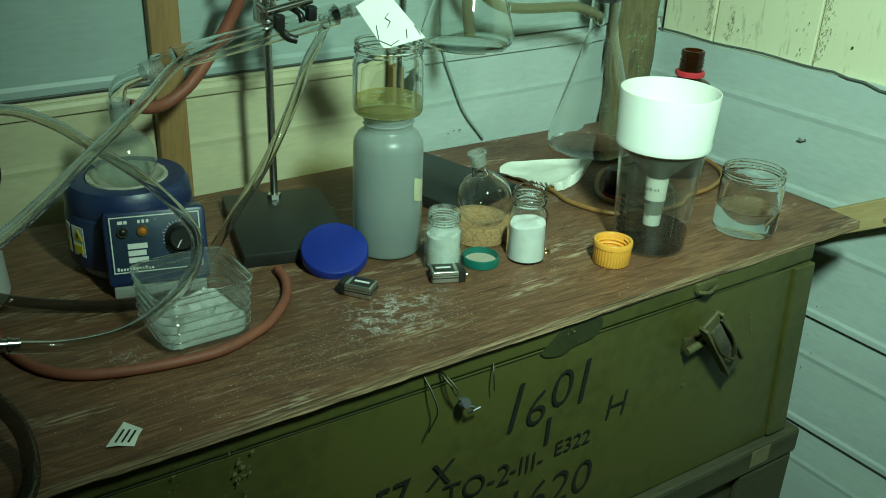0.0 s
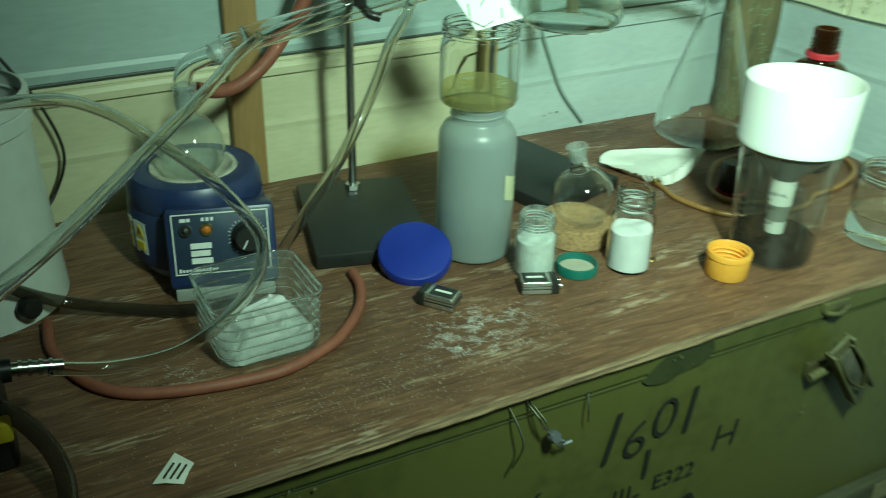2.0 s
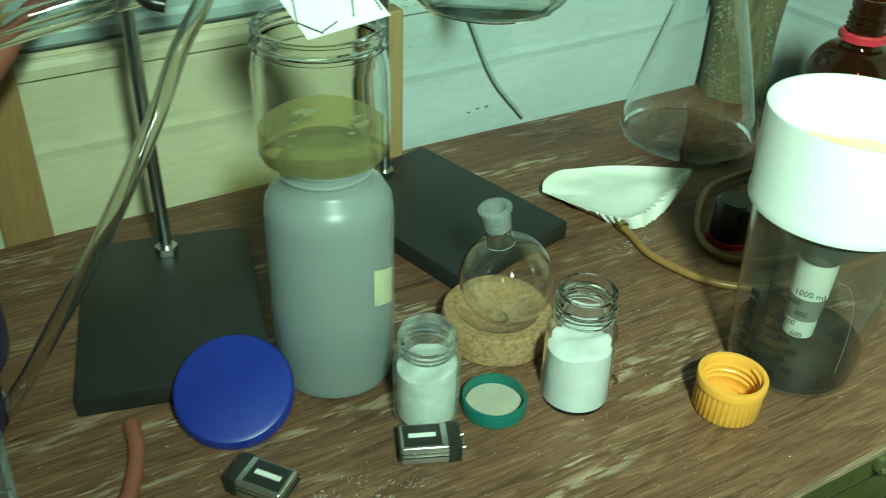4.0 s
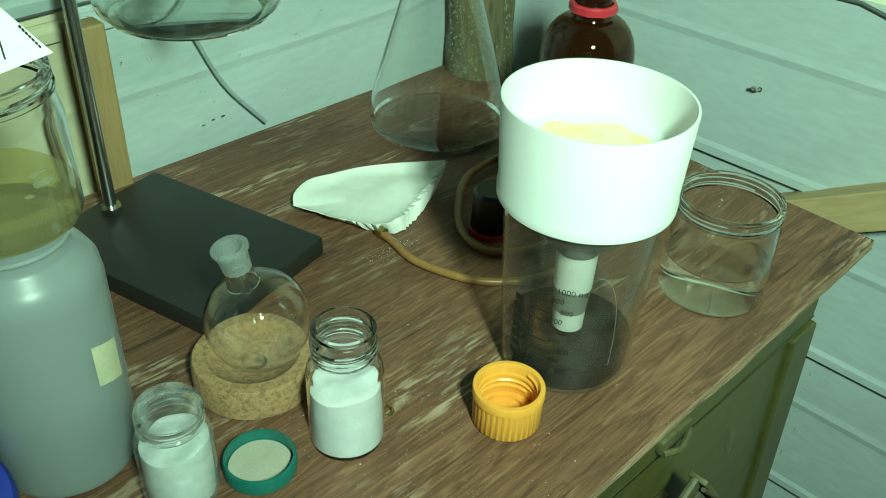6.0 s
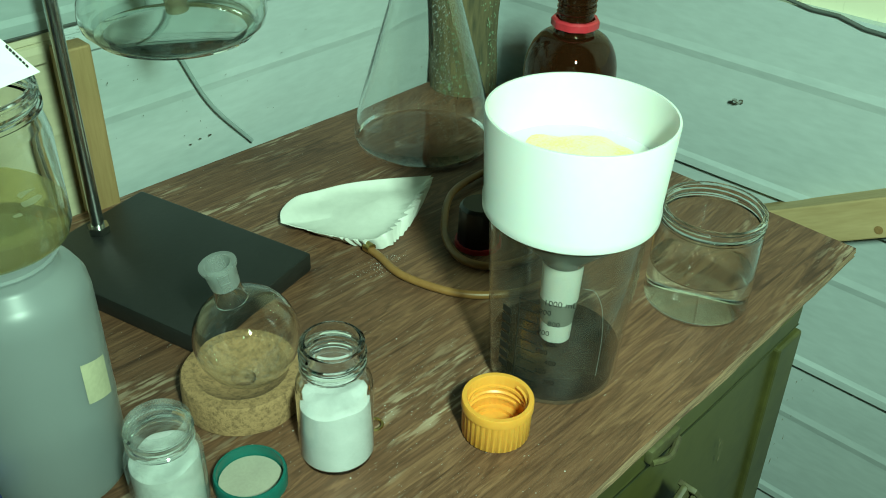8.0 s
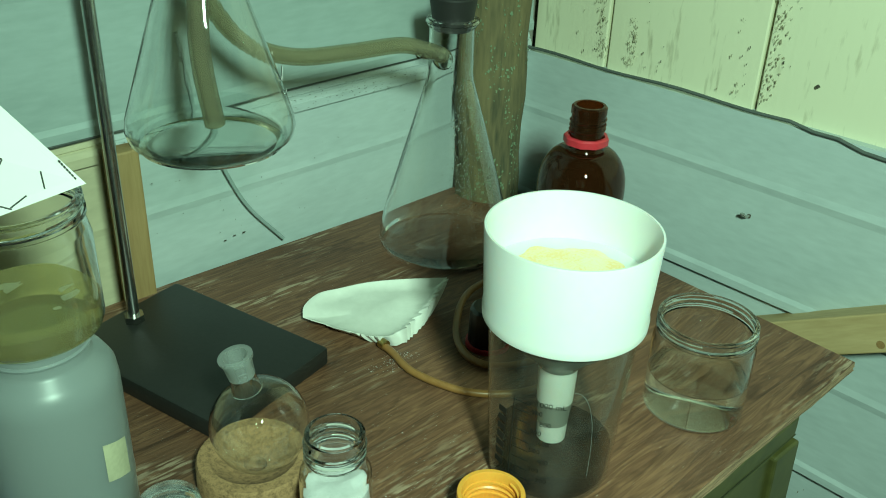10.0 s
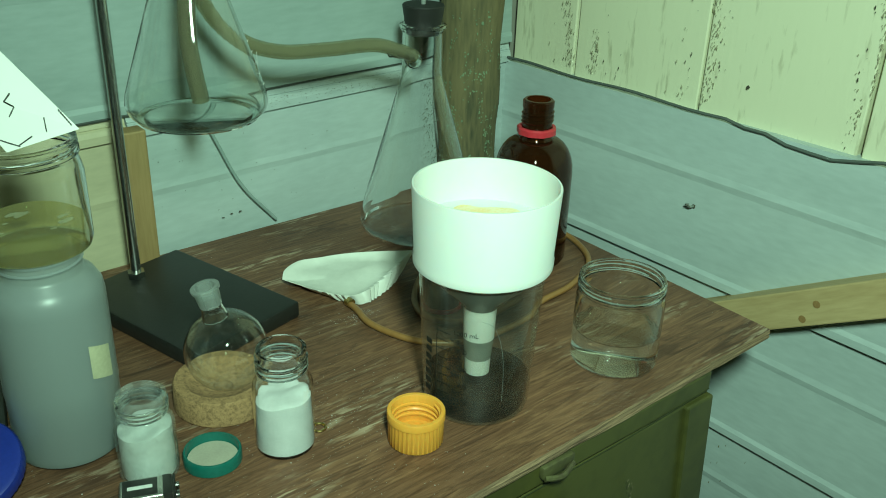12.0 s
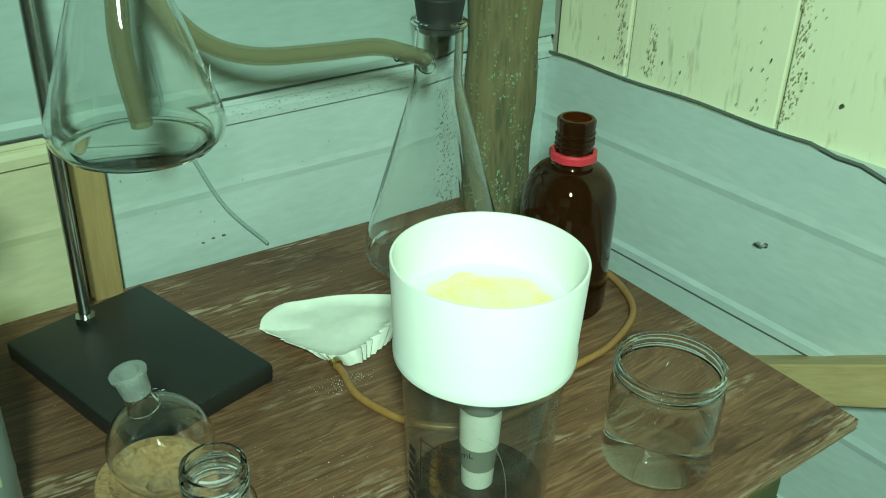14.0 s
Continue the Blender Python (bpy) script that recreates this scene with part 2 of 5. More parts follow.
FIBRE = material("white_glass_fibre", (0.62, 0.60, 0.50), 0.9, dark=(0.35, 0.33, 0.25), scale=90, bump=0.9)
GREY_FOOT = material("grey_metal_base", (0.45, 0.46, 0.44), 0.5, scale=20)
WHITE_PRINT = material("white_print", (0.75, 0.77, 0.74), 0.6)
YELLOW_PRINT = material("yellow_print", (0.70, 0.52, 0.03), 0.6)
BLACK_PLASTIC = material("black_plastic", (0.012, 0.012, 0.012), 0.35, scale=20)
BLACK_IRON = material("black_stand_enamel", (0.014, 0.015, 0.014), 0.48, dark=(0.009, 0.010, 0.009), scale=12, fine=200, bump=0.12)
CHROME = material("chromed_steel", (0.55, 0.56, 0.54), 0.22, metal=1.0, dark=(0.40, 0.41, 0.39), scale=20)
STEEL = material("battery_steel", (0.60, 0.60, 0.55), 0.26, metal=0.9, scale=40)
BATTERY_DARK = material("battery_black", (0.02, 0.02, 0.018), 0.35, scale=30)
BRASS = material("brass", (0.60, 0.42, 0.16), 0.3, metal=1.0, scale=30)
ORANGE_LENS = material("orange_indicator", (0.55, 0.16, 0.02), 0.2, scale=30)
YELLOW_CAP = material("yellow_orange_plastic", (0.80, 0.37, 0.055), 0.38, dark=(0.72, 0.31, 0.045), scale=20, subsurface=0.1)
TEAL_LID = material("teal_plastic", (0.006, 0.13, 0.105), 0.35, dark=(0.004, 0.10, 0.08), scale=30)
LINER = material("cream_lid_liner", (0.40, 0.38, 0.30), 0.8, dark=(0.33, 0.31, 0.25), scale=50)
CORK = material("cork", (0.34, 0.20, 0.092), 0.9, dark=(0.14, 0.078, 0.034), scale=230, fine=700, bump=0.6, contrast=(0.36, 0.58))
RED_RUBBER = material("red_rubber", (0.27, 0.082, 0.050), 0.6, dark=(0.18, 0.052, 0.032), scale=14, fine=120, bump=0.15)
RED_RING = material("red_ring", (0.55, 0.03, 0.045), 0.4, scale=20)
AMBER_HOSE = material("amber_rubber", (0.30, 0.15, 0.045), 0.4, dark=(0.22, 0.10, 0.03), scale=16, spec=0.6)
BUNG = material("black_rubber", (0.015, 0.015, 0.014), 0.6, scale=40)
TAPE = material("cream_tape", (0.55, 0.54, 0.36), 0.7, scale=30)
# residue colour, warmed to carry the orange glow inside the funnel
RESIDUE_AND_GLOW = material("yellow_residue", (0.72, 0.50, 0.21), 0.4, dark=(0.72, 0.62, 0.44), scale=45, contrast=(0.42, 0.62))
LEAD = material("lead_seal", (0.18, 0.19, 0.22), 0.5, metal=0.6, scale=60)


# ---- mesh helpers ----
def link_mesh(name, bm, mat, parent=None, smooth=True):
    bmesh.ops.recalc_face_normals(bm, faces=bm.faces[:])
    me = bpy.data.meshes.new(name)
    for f in bm.faces:
        f.smooth = smooth
    bm.to_mesh(me)
    bm.free()
    me.materials.append(mat)
    if smooth:
        me.set_sharp_from_angle(angle=radians(38))
    ob = new(name, me)
    if parent is not None:
        ob.parent = parent
    return ob


def part(name, bm, mat, parent, label="", smooth=True):
    return tagged(link_mesh(name, bm, mat, parent, smooth), label)


def thing(name, at, label, category, group="", kind="", turn=0.0):
    ob = new(name)
    ob.empty_display_size = 0.02
    ob.matrix_world = pose(*at, 0, 0, turn)
    return tagged(ob, label, category, group, kind)


def solid(name, bm, mat, at, label, category, group="", kind="", turn=0.0, smooth=True):
    ob = link_mesh(name, bm, mat, None, smooth)
    ob.matrix_world = pose(*at, 0, 0, turn)
    return tagged(ob, label, category, group, kind)


def lathe(profile, n=48, closed=False, cap=True, at=(0, 0, 0), wobble=None):
    """Turns (radius, height) pairs round the z axis. closed: the profile is a loop (a wall with thickness)."""
    bm = bmesh.new()
    rings = []
    for r, z in profile:
        if r < 1e-5:
            rings.append([bm.verts.new((at[0], at[1], at[2] + z))])
        else:
            ring = []
            for i in range(n):
                a = 2 * math.pi * i / n
                rr = r * (wobble(a, z) if wobble else 1)
                ring.append(bm.verts.new((at[0] + rr * math.cos(a), at[1] + rr * math.sin(a), at[2] + z)))
            rings.append(ring)
    pairs = list(zip(rings, rings[1:]))
    if closed:
        pairs.append((rings[-1], rings[0]))
    for a, b in pairs:
        if len(a) == 1 and len(b) == 1:
            continue
        for i in range(n):
            j = (i + 1) % n
            if len(a) == 1:
                bm.faces.new((a[0], b[i], b[j]))
            elif len(b) == 1:
                bm.faces.new((a[i], a[j], b[0]))
            else:
                bm.faces.new((a[i], a[j], b[j], b[i]))
    if cap and not closed:
        for ring in (rings[0], rings[-1]):
            if len(ring) > 2:
                bm.faces.new(ring)
    return bm


def vessel(outer, wall=0.002, floor=0.003, n=56):
    """A closed glass wall: the outer profile from the bottom centre to the rim, and an inner one back down."""
    inner = [(max(r - wall, 0.0006), z) for r, z in reversed(outer) if r > wall * 1.5 and z > outer[0][1] + floor]
    base = outer[0][1] + floor
    inner.append((inner[-1][0] if inner else 0.01, base))
    return lathe([(0, outer[0][1])] + [p for p in outer if p[0] > 1e-5] + inner + [(0, base)], n, cap=False)


def box(lo, hi, bevel=0.0, bm=None, seg=2):
    bm = bm or bmesh.new()
    x, y, z = zip(lo, hi)
    vs = [bm.verts.new((x[i], y[j], z[k])) for i in (0, 1) for j in (0, 1) for k in (0, 1)]
    faces = [bm.faces.new([vs[i] for i in f]) for f in ((0, 1, 3, 2), (4, 6, 7, 5), (0, 4, 5, 1), (2, 3, 7, 6), (0, 2, 6, 4), (1, 5, 7, 3))]
    if bevel:
        edges = {e for f in faces for e in f.edges}
        bmesh.ops.bevel(bm, geom=list(edges), offset=bevel, segments=seg, affect="EDGES", profile=0.5)
    return bm


def smooth_path(points, step=8):
    """A Catmull-Rom line through the points."""
    p = [Vector(q) for q in points]
    p = [2 * p[0] - p[1]] + p + [2 * p[-1] - p[-2]]
    out = []
    for a, b, c, d in zip(p, p[1:], p[2:], p[3:]):
        for i in range(step):
            t = i / step
            out.append(0.5 * (2 * b + (c - a) * t + (2 * a - 5 * b + 4 * c - d) * t * t + (3 * b - a - 3 * c + d) * t ** 3))
    return out + [p[-2]]


def tube(points, radius, n=14, bore=0.0, step=8, bm=None, straight=False):
    """A round hose along the points; with a bore it is hollow."""
    line = [Vector(q) for q in points] if straight else smooth_path(points, step)
    bm = bm or bmesh.new()
    up = Vector((0, 0, 1))
    frames = []
    for i, q in enumerate(line):
        d = (line[min(i + 1, len(line) - 1)] - line[max(i - 1, 0)]).normalized()
        if i == 0:
            u = d.cross(up if abs(d.z) < 0.9 else Vector((1, 0, 0))).normalized()
        else:
            u = (u - d * u.dot(d)).normalized()
        frames.append((q, u, d.cross(u)))
    shells = []
    for r in ((radius, bore) if bore else (radius,)):
        rings = [[bm.verts.new(q + (u * math.cos(2 * math.pi * k / n) + v * math.sin(2 * math.pi * k / n)) * r) for k in range(n)] for q, u, v in frames]
        for a, b in zip(rings, rings[1:]):
            for k in range(n):
                bm.faces.new((a[k], a[(k + 1) % n], b[(k + 1) % n], b[k]))
        shells.append(rings)
    if bore:
        for e in (0, -1):
            for k in range(n):
                bm.faces.new((shells[0][e][k], shells[0][e][(k + 1) % n], shells[1][e][(k + 1) % n], shells[1][e][k]))
    else:
        bm.faces.new(shells[0][0])
        bm.faces.new(shells[0][-1])
    return bm


def rod(a, b, radius, n=16, bm=None):
    return tube([a, b], radius, n, bm=bm, straight=True)


def moved(bm, m):
    bmesh.ops.transform(bm, matrix=m, verts=bm.verts[:])
    return bm


def words(text, size, depth=0.0006, shear=0.0, weight=0.0):
    """Letters in the xz plane, facing -y, from the built-in font."""
    cu = bpy.data.curves.new("letters", "FONT")
    cu.body, cu.size, cu.extrude, cu.shear, cu.offset = text, size, depth, shear, weight
    cu.resolution_u = 3
    ob = bpy.data.objects.new("letters", cu)
    me = bpy.data.meshes.new_from_object(ob)
    bm = bmesh.new()
    bm.from_mesh(me)
    bpy.data.objects.remove(ob)
    bpy.data.curves.remove(cu)
    bpy.data.meshes.remove(me)
    return moved(bm, pose(0, 0, 0, 90))


def wrapped(bm, radius, angle, z):
    """Bends letters of the xz plane round an upright cylinder; angle in degrees is where they start."""
    for v in bm.verts:
        a, r = radians(angle) + v.co.x / radius, radius - v.co.y
        v.co = Vector((r * math.cos(a), r * math.sin(a), z + v.co.z))
    return bm


# ---- the shed: floor, walls, corner post ----
T = 0.80                     # top of the bench
BACK, RIGHT = 1.565, 1.690   # faces of the back and the right wall


def siding(length, courses, lip=0.011):
    """Lapped siding in the xz plane, facing -y: each course leans out to a lip at its foot and carries a soft ridge half way."""
    profile = []
    for z0, z1 in courses:
        h = z1 - z0
        profile += [(0.0, z0 + 0.0005), (-lip, z0), (-lip, z0 + 0.010), (-lip * 0.75, z0 + 0.016), (-lip * 0.42, z0 + h * 0.60),
                    (-lip * 0.56, z0 + h * 0.64), (-lip * 0.40, z0 + h * 0.68), (-0.001, z1 - 0.0005)]
    profile += [(0.02, courses[-1][1]), (0.02, courses[0][0])]
    bm = bmesh.new()
    n = 24
    cols = [[bm.verts.new((length * i / n, y + 0.0012 * noise.noise((length * i / n * 3, z * 9, 0)) * (y < 0.01), z)) for y, z in profile] for i in range(n + 1)]
    for a, b in zip(cols, cols[1:]):
        for k in range(len(profile)):
            j = (k + 1) % len(profile)
            bm.faces.new((a[k], a[j], b[j], b[k]))
    bm.faces.new(cols[0])
    bm.faces.new(cols[-1])
    return bm


def setting(name, bm, mat, label, category, at=(0, 0, 0), turn=0.0, smooth=False):
    return solid(name, bm, mat, at, label, category, kind="structure", turn=turn, smooth=smooth)


setting("floor", box((-1.6, -1.6, -0.05), (1.85, 1.75, 0.0)), FLOOR, "bare dark wooden shed floor", "floor")
setting("ceiling", box((-1.6, -1.6, 2.3), (1.85, 1.75, 2.35)), ROOM, "dull boarded shed ceiling", "ceiling")
setting("wall_south", box((-1.6, -1.65, 0), (1.85, -1.6, 2.3)), ROOM, "dull boarded shed wall", "wall")
setting("wall_west", box((-1.65, -1.65, 0), (-1.6, 1.75, 2.3)), ROOM, "dull boarded shed wall", "wall")
setting("wall_north", box((-1.6, BACK + 0.021, 0), (1.85, BACK + 0.08, 2.3)), ROOM, "shed back wall behind lapped siding", "wall")
setting("wall_east", box((RIGHT + 0.045, -1.6, 0), (RIGHT + 0.10, BACK + 0.021, 2.3)), ROOM, "shed side wall behind siding and planks", "wall")

SEAM = 0.995
setting("siding_cream", siding(2.65, [(0.30, 0.53), (0.53, 0.757), (0.757, 0.965), (0.965, SEAM)], 0.008), SIDING_CREAM,
        "cream vinyl siding along the lower back wall", "siding", (-1.59, BACK, 0))
setting("siding_blue", siding(0.63, [(0.30, 0.53), (0.53, 0.757), (0.757, 0.965), (0.965, SEAM)], 0.008), SIDING_BLUE,
        "dirty pale blue vinyl siding on the back wall", "siding", (1.062, BACK, 0))
setting("siding_upper", siding(3.28, [(SEAM + 0.002, 1.23), (1.23, 1.46), (1.46, 1.70), (1.70, 1.95), (1.95, 2.29)]), SIDING_GREY,
        "grey blue vinyl siding on the upper back wall", "siding", (-1.59, BACK, 0))
setting("siding_east", siding(3.15, [(0.08, 0.31), (0.31, 0.535), (0.535, 0.750), (0.750, 0.975)]), SIDING_BLUE,
        "pale blue lapped vinyl siding on the side wall", "siding", (RIGHT, BACK - 0.001, 0), -90)

# the courses are not quite level: they rise to the right on the back wall, and towards the door on the side wall
for ob in bpy.data.objects:
    if ob.name in ("siding_cream", "siding_blue", "siding_upper"):
        ob.matrix_world = Matrix.Translation((1.4, 0, SEAM - 0.004)) @ Matrix.Rotation(radians(-1.0), 4, "Y") @ Matrix.Translation((-1.4, 0, -SEAM)) @ ob.matrix_world
    elif ob.name == "siding_east":
        ob.matrix_world = Matrix.Translation((0, 1.2, 0.975)) @ Matrix.Rotation(radians(-1.2), 4, "X") @ Matrix.Translation((0, -1.2, -0.975)) @ ob.matrix_world

# the bent metal edge on top of the side wall's siding
bm = bmesh.new()
edge_line = [(RIGHT - 0.004, BACK - i * 0.03, 0.9725 + i * 0.00063 + 0.0015 * math.sin(i * 0.9) - (0.012 if 16 < i < 20 else 0.006 if i in (15, 16, 20) else 0)) for i in range(60)]
tube(edge_line, 0.0022, 6, bm=bm, straight=True)
setting("trim_east", bm, DARK_TRIM, "dark bent metal edge on top of the siding", "trim")
setting("trim_north", tube([(-1.5, BACK - 0.006, SEAM - 0.054), (0.2, BACK - 0.007, SEAM - 0.026), (1.0, BACK - 0.006, SEAM - 0.011), (1.66, BACK - 0.006, SEAM + 0.002)], 0.0028, 6),
        DARK_TRIM, "dark dirty gap between the courses of siding", "trim")

planks = new("planks_east")
tagged(planks, "dirty cream vertical planks on the upper side wall", "planks", kind="structure")
seams = [1.563, 1.428, 1.198, 0.968, 0.738, 0.51, 0.28, 0.05, -0.18, -0.41, -0.64, -0.87, -1.10, -1.33, -1.56]
for y1, y0 in zip(seams, seams[1:]):
    bm = box((0, y0 + 0.006, 0.955), (0.02, y1, 2.29), 0.002)
    p = part("plank", bm, PLANK, planks, smooth=False)
    p.location = (RIGHT + 0.008 + random.uniform(0, 0.008), 0, 0)
# black sheet that paints the gaps between the planks as deep shade
setting("plank_backing", box((RIGHT + 0.030, -1.58, 0.95), (RIGHT + 0.044, BACK, 2.29)), GRIME_AND_SHADE, "black sheet behind the planks, painting the shade in their gaps", "backing")
# dirt, scars and knot holes on planks and siding
bm = bmesh.new()
rng = random.Random(5)


def blotch(bm, centre, u, v, size, squash=1.0):
    k = rng.randint(6, 9)
    c = Vector(centre)
    ring = []
    for i in range(k):
        a = 2 * math.pi * i / k
        r = size * rng.uniform(0.35, 1.0)
        ring.append(bm.verts.new(c + Vector(u) * r * math.cos(a) + Vector(v) * r * squash * math.sin(a)))
    bm.faces.new(ring)


blotch(bm, (RIGHT + 0.0065, 1.127, 1.025), (0, 1, 0), (0, 0, 1), 0.0032, 1)
for i in range(150):
    col, width = rng.choice(((1.215, 0.010), (1.222, 0.006), (1.440, 0.010), (1.446, 0.006), (1.36, 0.016), (1.33, 0.010), (0.985, 0.005), (1.15, 0.05)))
    y, z = col + abs(rng.gauss(0, width)), 0.985 + rng.random() ** 1.3 * 0.32
    if noise.noise((y * 60, z * 14, 6)) > -0.05:
        blotch(bm, (RIGHT + 0.0070, y, z), (0, 1, 0), (0, 0, 1), rng.uniform(0.0003, 0.0013), rng.uniform(0.8, 3.5))
smear = bmesh.new()
for i in range(2600):
    col, width, side = rng.choice(((1.200, 0.016, 1), (1.196, 0.010, -1), (1.430, 0.018, 1), (1.426, 0.008, -1), (1.375, 0.012, 1), (0.970, 0.010, 1)))
    y, z = col + side * abs(rng.gauss(0, width)), 0.985 + rng.random() ** 1.2 * 0.36
    if noise.noise((y * 45, z * 9, 11)) > 0.08:
        blotch(smear, (RIGHT + 0.0073 + rng.uniform(0, 0.0002), y, z), (0, 1, 0), (0, 0, 1), rng.uniform(0.0003, 0.0014), rng.uniform(1.0, 3.5))
setting("plank_smear", smear, PLANK_STAIN, "grey brown smears along the plank edges", "dirt")
setting("plank_dirt", bm, GRIME_AND_SHADE, "dark dirt and knot holes on the planks", "dirt")
bm = bmesh.new()
for x, z, s in ((1.20, 0.826, 0.004), (1.188, 0.826, 0.003), (1.175, 0.823, 0.003)):
    blotch(bm, (x, BACK - 0.0105, z), (1, 0, 0), (0, 0, 1), s, 0.35)
for i in range(420):
    blotch(bm, (rng.uniform(1.05, 1.55), BACK - 0.0112, 0.972 + rng.gauss(0, 0.006)), (1, 0, 0), (0, 0, 1), rng.uniform(0.0004, 0.0022), 0.18)
for i in range(40):
    blotch(bm, (rng.uniform(1.05, 1.55), BACK - 0.0112, rng.uniform(0.81, 0.96)), (1, 0, 0), (0, 0, 1), rng.uniform(0.0004, 0.001), 1)
setting("siding_dirt", bm, GRIME_AND_SHADE, "black scuffs and dirt on the back siding", "dirt")
# bent nail in the side wall
nail = thing("bent_nail", (RIGHT - 0.009, 1.168, 0.852), "small bent rusty nail in the blue siding", "nail")
part("shank", tube([(0.004, 0, 0), (-0.006, 0.0, 0.001), (-0.010, 0.003, 0.004)], 0.0016, 8), STEEL, nail)
part("nail_head", lathe([(0, 0), (0.003, 0), (0.003, 0.0012), (0, 0.0015)], 10, at=(-0.010, 0.003, 0.004)), STEEL, nail)
# small black block in place of the shade in the nail's hole
part("torn_hole", box((0.0, -0.002, -0.003), (0.003, 0.002, 0.002), 0.0008), GRIME_AND_SHADE, nail)

setting("stud_1", box((0.645, BACK - 0.028, 0.30), (0.690, BACK - 0.0095, 2.29), 0.002), STUD_OLD, "upright orange pine stud on the back wall", "stud")
setting("stud_2", box((1.044, BACK - 0.034, 0.30), (1.074, BACK - 0.0095, 0.972), 0.002), STUD, "short pale pine stud behind the bench", "stud")

bm = lathe([(0.044, 0), (0.044, 0.3), (0.044, 0.6)] + [(0.044 + 0.002 * math.sin(i * 1.7), 0.62 + i * 0.04) for i in range(42)], 40,
           wobble=lambda a, z: 1 + 0.05 * noise.noise((math.cos(a) * 2.5, math.sin(a) * 2.5, z * 1.2)) + 0.03 * noise.noise((math.cos(a) * 9, math.sin(a) * 9, z * 3)))
post = setting("corner_post", bm, POST, "rough weathered corner post with green lichen", "post", (1.562, 1.506, 0), smooth=True)
bm = bmesh.new()
for i in range(1500):
    a, z = rng.uniform(math.pi * 0.95, math.pi * 1.85), 0.8 + abs(rng.gauss(0, 0.17))
    if noise.noise((a * 3, z * 14, 3)) < 0.0:
        continue
    r = 0.0448 + rng.uniform(0, 0.002)
    c, s = math.cos(a), math.sin(a)
    blotch(bm, (r * c, r * s, z), (-s, c, 0), (0, 0, 1), rng.uniform(0.0005, 0.0022), rng.uniform(0.8, 1.8))
part("lichen", bm, LICHEN, post, "pale green lichen flakes")

# sloping brace behind the bench's end
bm = box((-0.022, -0.36, -0.046), (0.014, 0.62, 0.0), 0.002)
brace = solid("brace_board", bm, BRACE, (1.664, 1.076, 0.757), "pale pine brace board sloping along the side wall", "board", kind="structure", smooth=False)
brace.matrix_world = Matrix.Translation((1.664, 1.076, 0.757)) @ pose(0, 0, 0, 31, 0, 180)
for (y, z) in ((0.13, -0.02), (0.105, -0.036)):
    part("knot", lathe([(0, 0), (0.005, 0), (0, 0.0006)], 10, at=(0, 0, 0)), STUD_OLD, brace).matrix_basis = pose(0.0145, y, z, 0, 90, 0)

# ---- the bench: chests with a sheet of plywood ----
X1, Y0 = 1.563, 0.953        # right end and front edge of the plywood
bench = thing("bench_top", (0, 0, 0), "worn brown plywood sheet lying on the green chest", "board")


def sheet(z0, z1, layers, seed):
    """One or more plies of the sheet, with a ragged front edge and a hand-cut right end."""
    bm = bmesh.new()
    nx, rows = 150, []
    for k in range(layers + 1):
        z = z0 + (z1 - z0) * k / layers
        front, back = [], []
        for i in range(nx + 1):
            x = -0.70 + (X1 + 0.70) * i / nx
            rag = 0.0012 * noise.noise((x * 40, z * 700, seed)) + 0.0016 * noise.noise((x * 9, z * 300, 5 + seed))
            end = 0.0015 * noise.noise((z * 900, 3, seed)) * (i == nx)
            front.append(bm.verts.new((x + end, Y0 + 0.013 * (x - 1.05) + rag, z)))
            back.append(bm.verts.new((x + end, 1.541 + 0.03 * min(0.0, x - 1.1), z)))
        rows.append((front, back))
    for (f0, b0), (f1, b1) in zip(rows, rows[1:]):
        for i in range(nx):
            bm.faces.new((f0[i], f0[i + 1], f1[i + 1], f1[i]))
            bm.faces.new((b0[i], b1[i], b1[i + 1], b0[i + 1]))
        for i in (0, nx):
            bm.faces.new((f0[i], f1[i], b1[i], b0[i]))
    for f, b in (rows[0], rows[-1]):
        for i in range(nx):
            bm.faces.new((f[i], f[i + 1], b[i + 1], b[i]))
    return bm


top = part("top_veneer", sheet(T - 0.0026, T, 1, 0), PLY, bench, smooth=False)
top.data.materials.append(PLY_EDGE)
for poly in top.data.polygons:
    if abs(poly.normal.z) < 0.5:
        poly.material_index = 1
part("core_ply", sheet(T - 0.0095, T - 0.0028, 3, 2), PLY_EDGE, bench, "layered raw plywood edge", smooth=False)
part("bottom_veneer", sheet(T - 0.0125, T - 0.0097, 1, 4), PLY_EDGE, bench, smooth=False)

FRONT, CX0, CX1, CZ0, CZ1 = 0.9605, -0.62, 1.455, 0.428, 0.787
def splayed(bm):
    """The chest's end leans out a little towards its foot."""
    for v in bm.verts:
        if v.co.x > 1.0:
            v.co.x += 0.085 * max(0.0, 0.757 - v.co.z)
    return bm


chest = thing("ammunition_chest", (0, 0, 0), "olive green painted wooden chest with black brush writing", "chest")
part("body", splayed(box((CX0, FRONT, CZ0), (CX1, 1.535, 0.7565), 0.004)), CHEST, chest, smooth=False)
part("lid", box((CX0 - 0.002, FRONT - 0.002, 0.7578), (CX1 + 0.002, 1.537, CZ1), 0.004), CHEST, chest, smooth=False)
part("corner_batten", splayed(box((CX1 - 0.040, FRONT - 0.006, CZ0 + 0.004), (CX1 + 0.006, FRONT + 0.03, 0.7545), 0.003)), CHEST, chest, smooth=False)
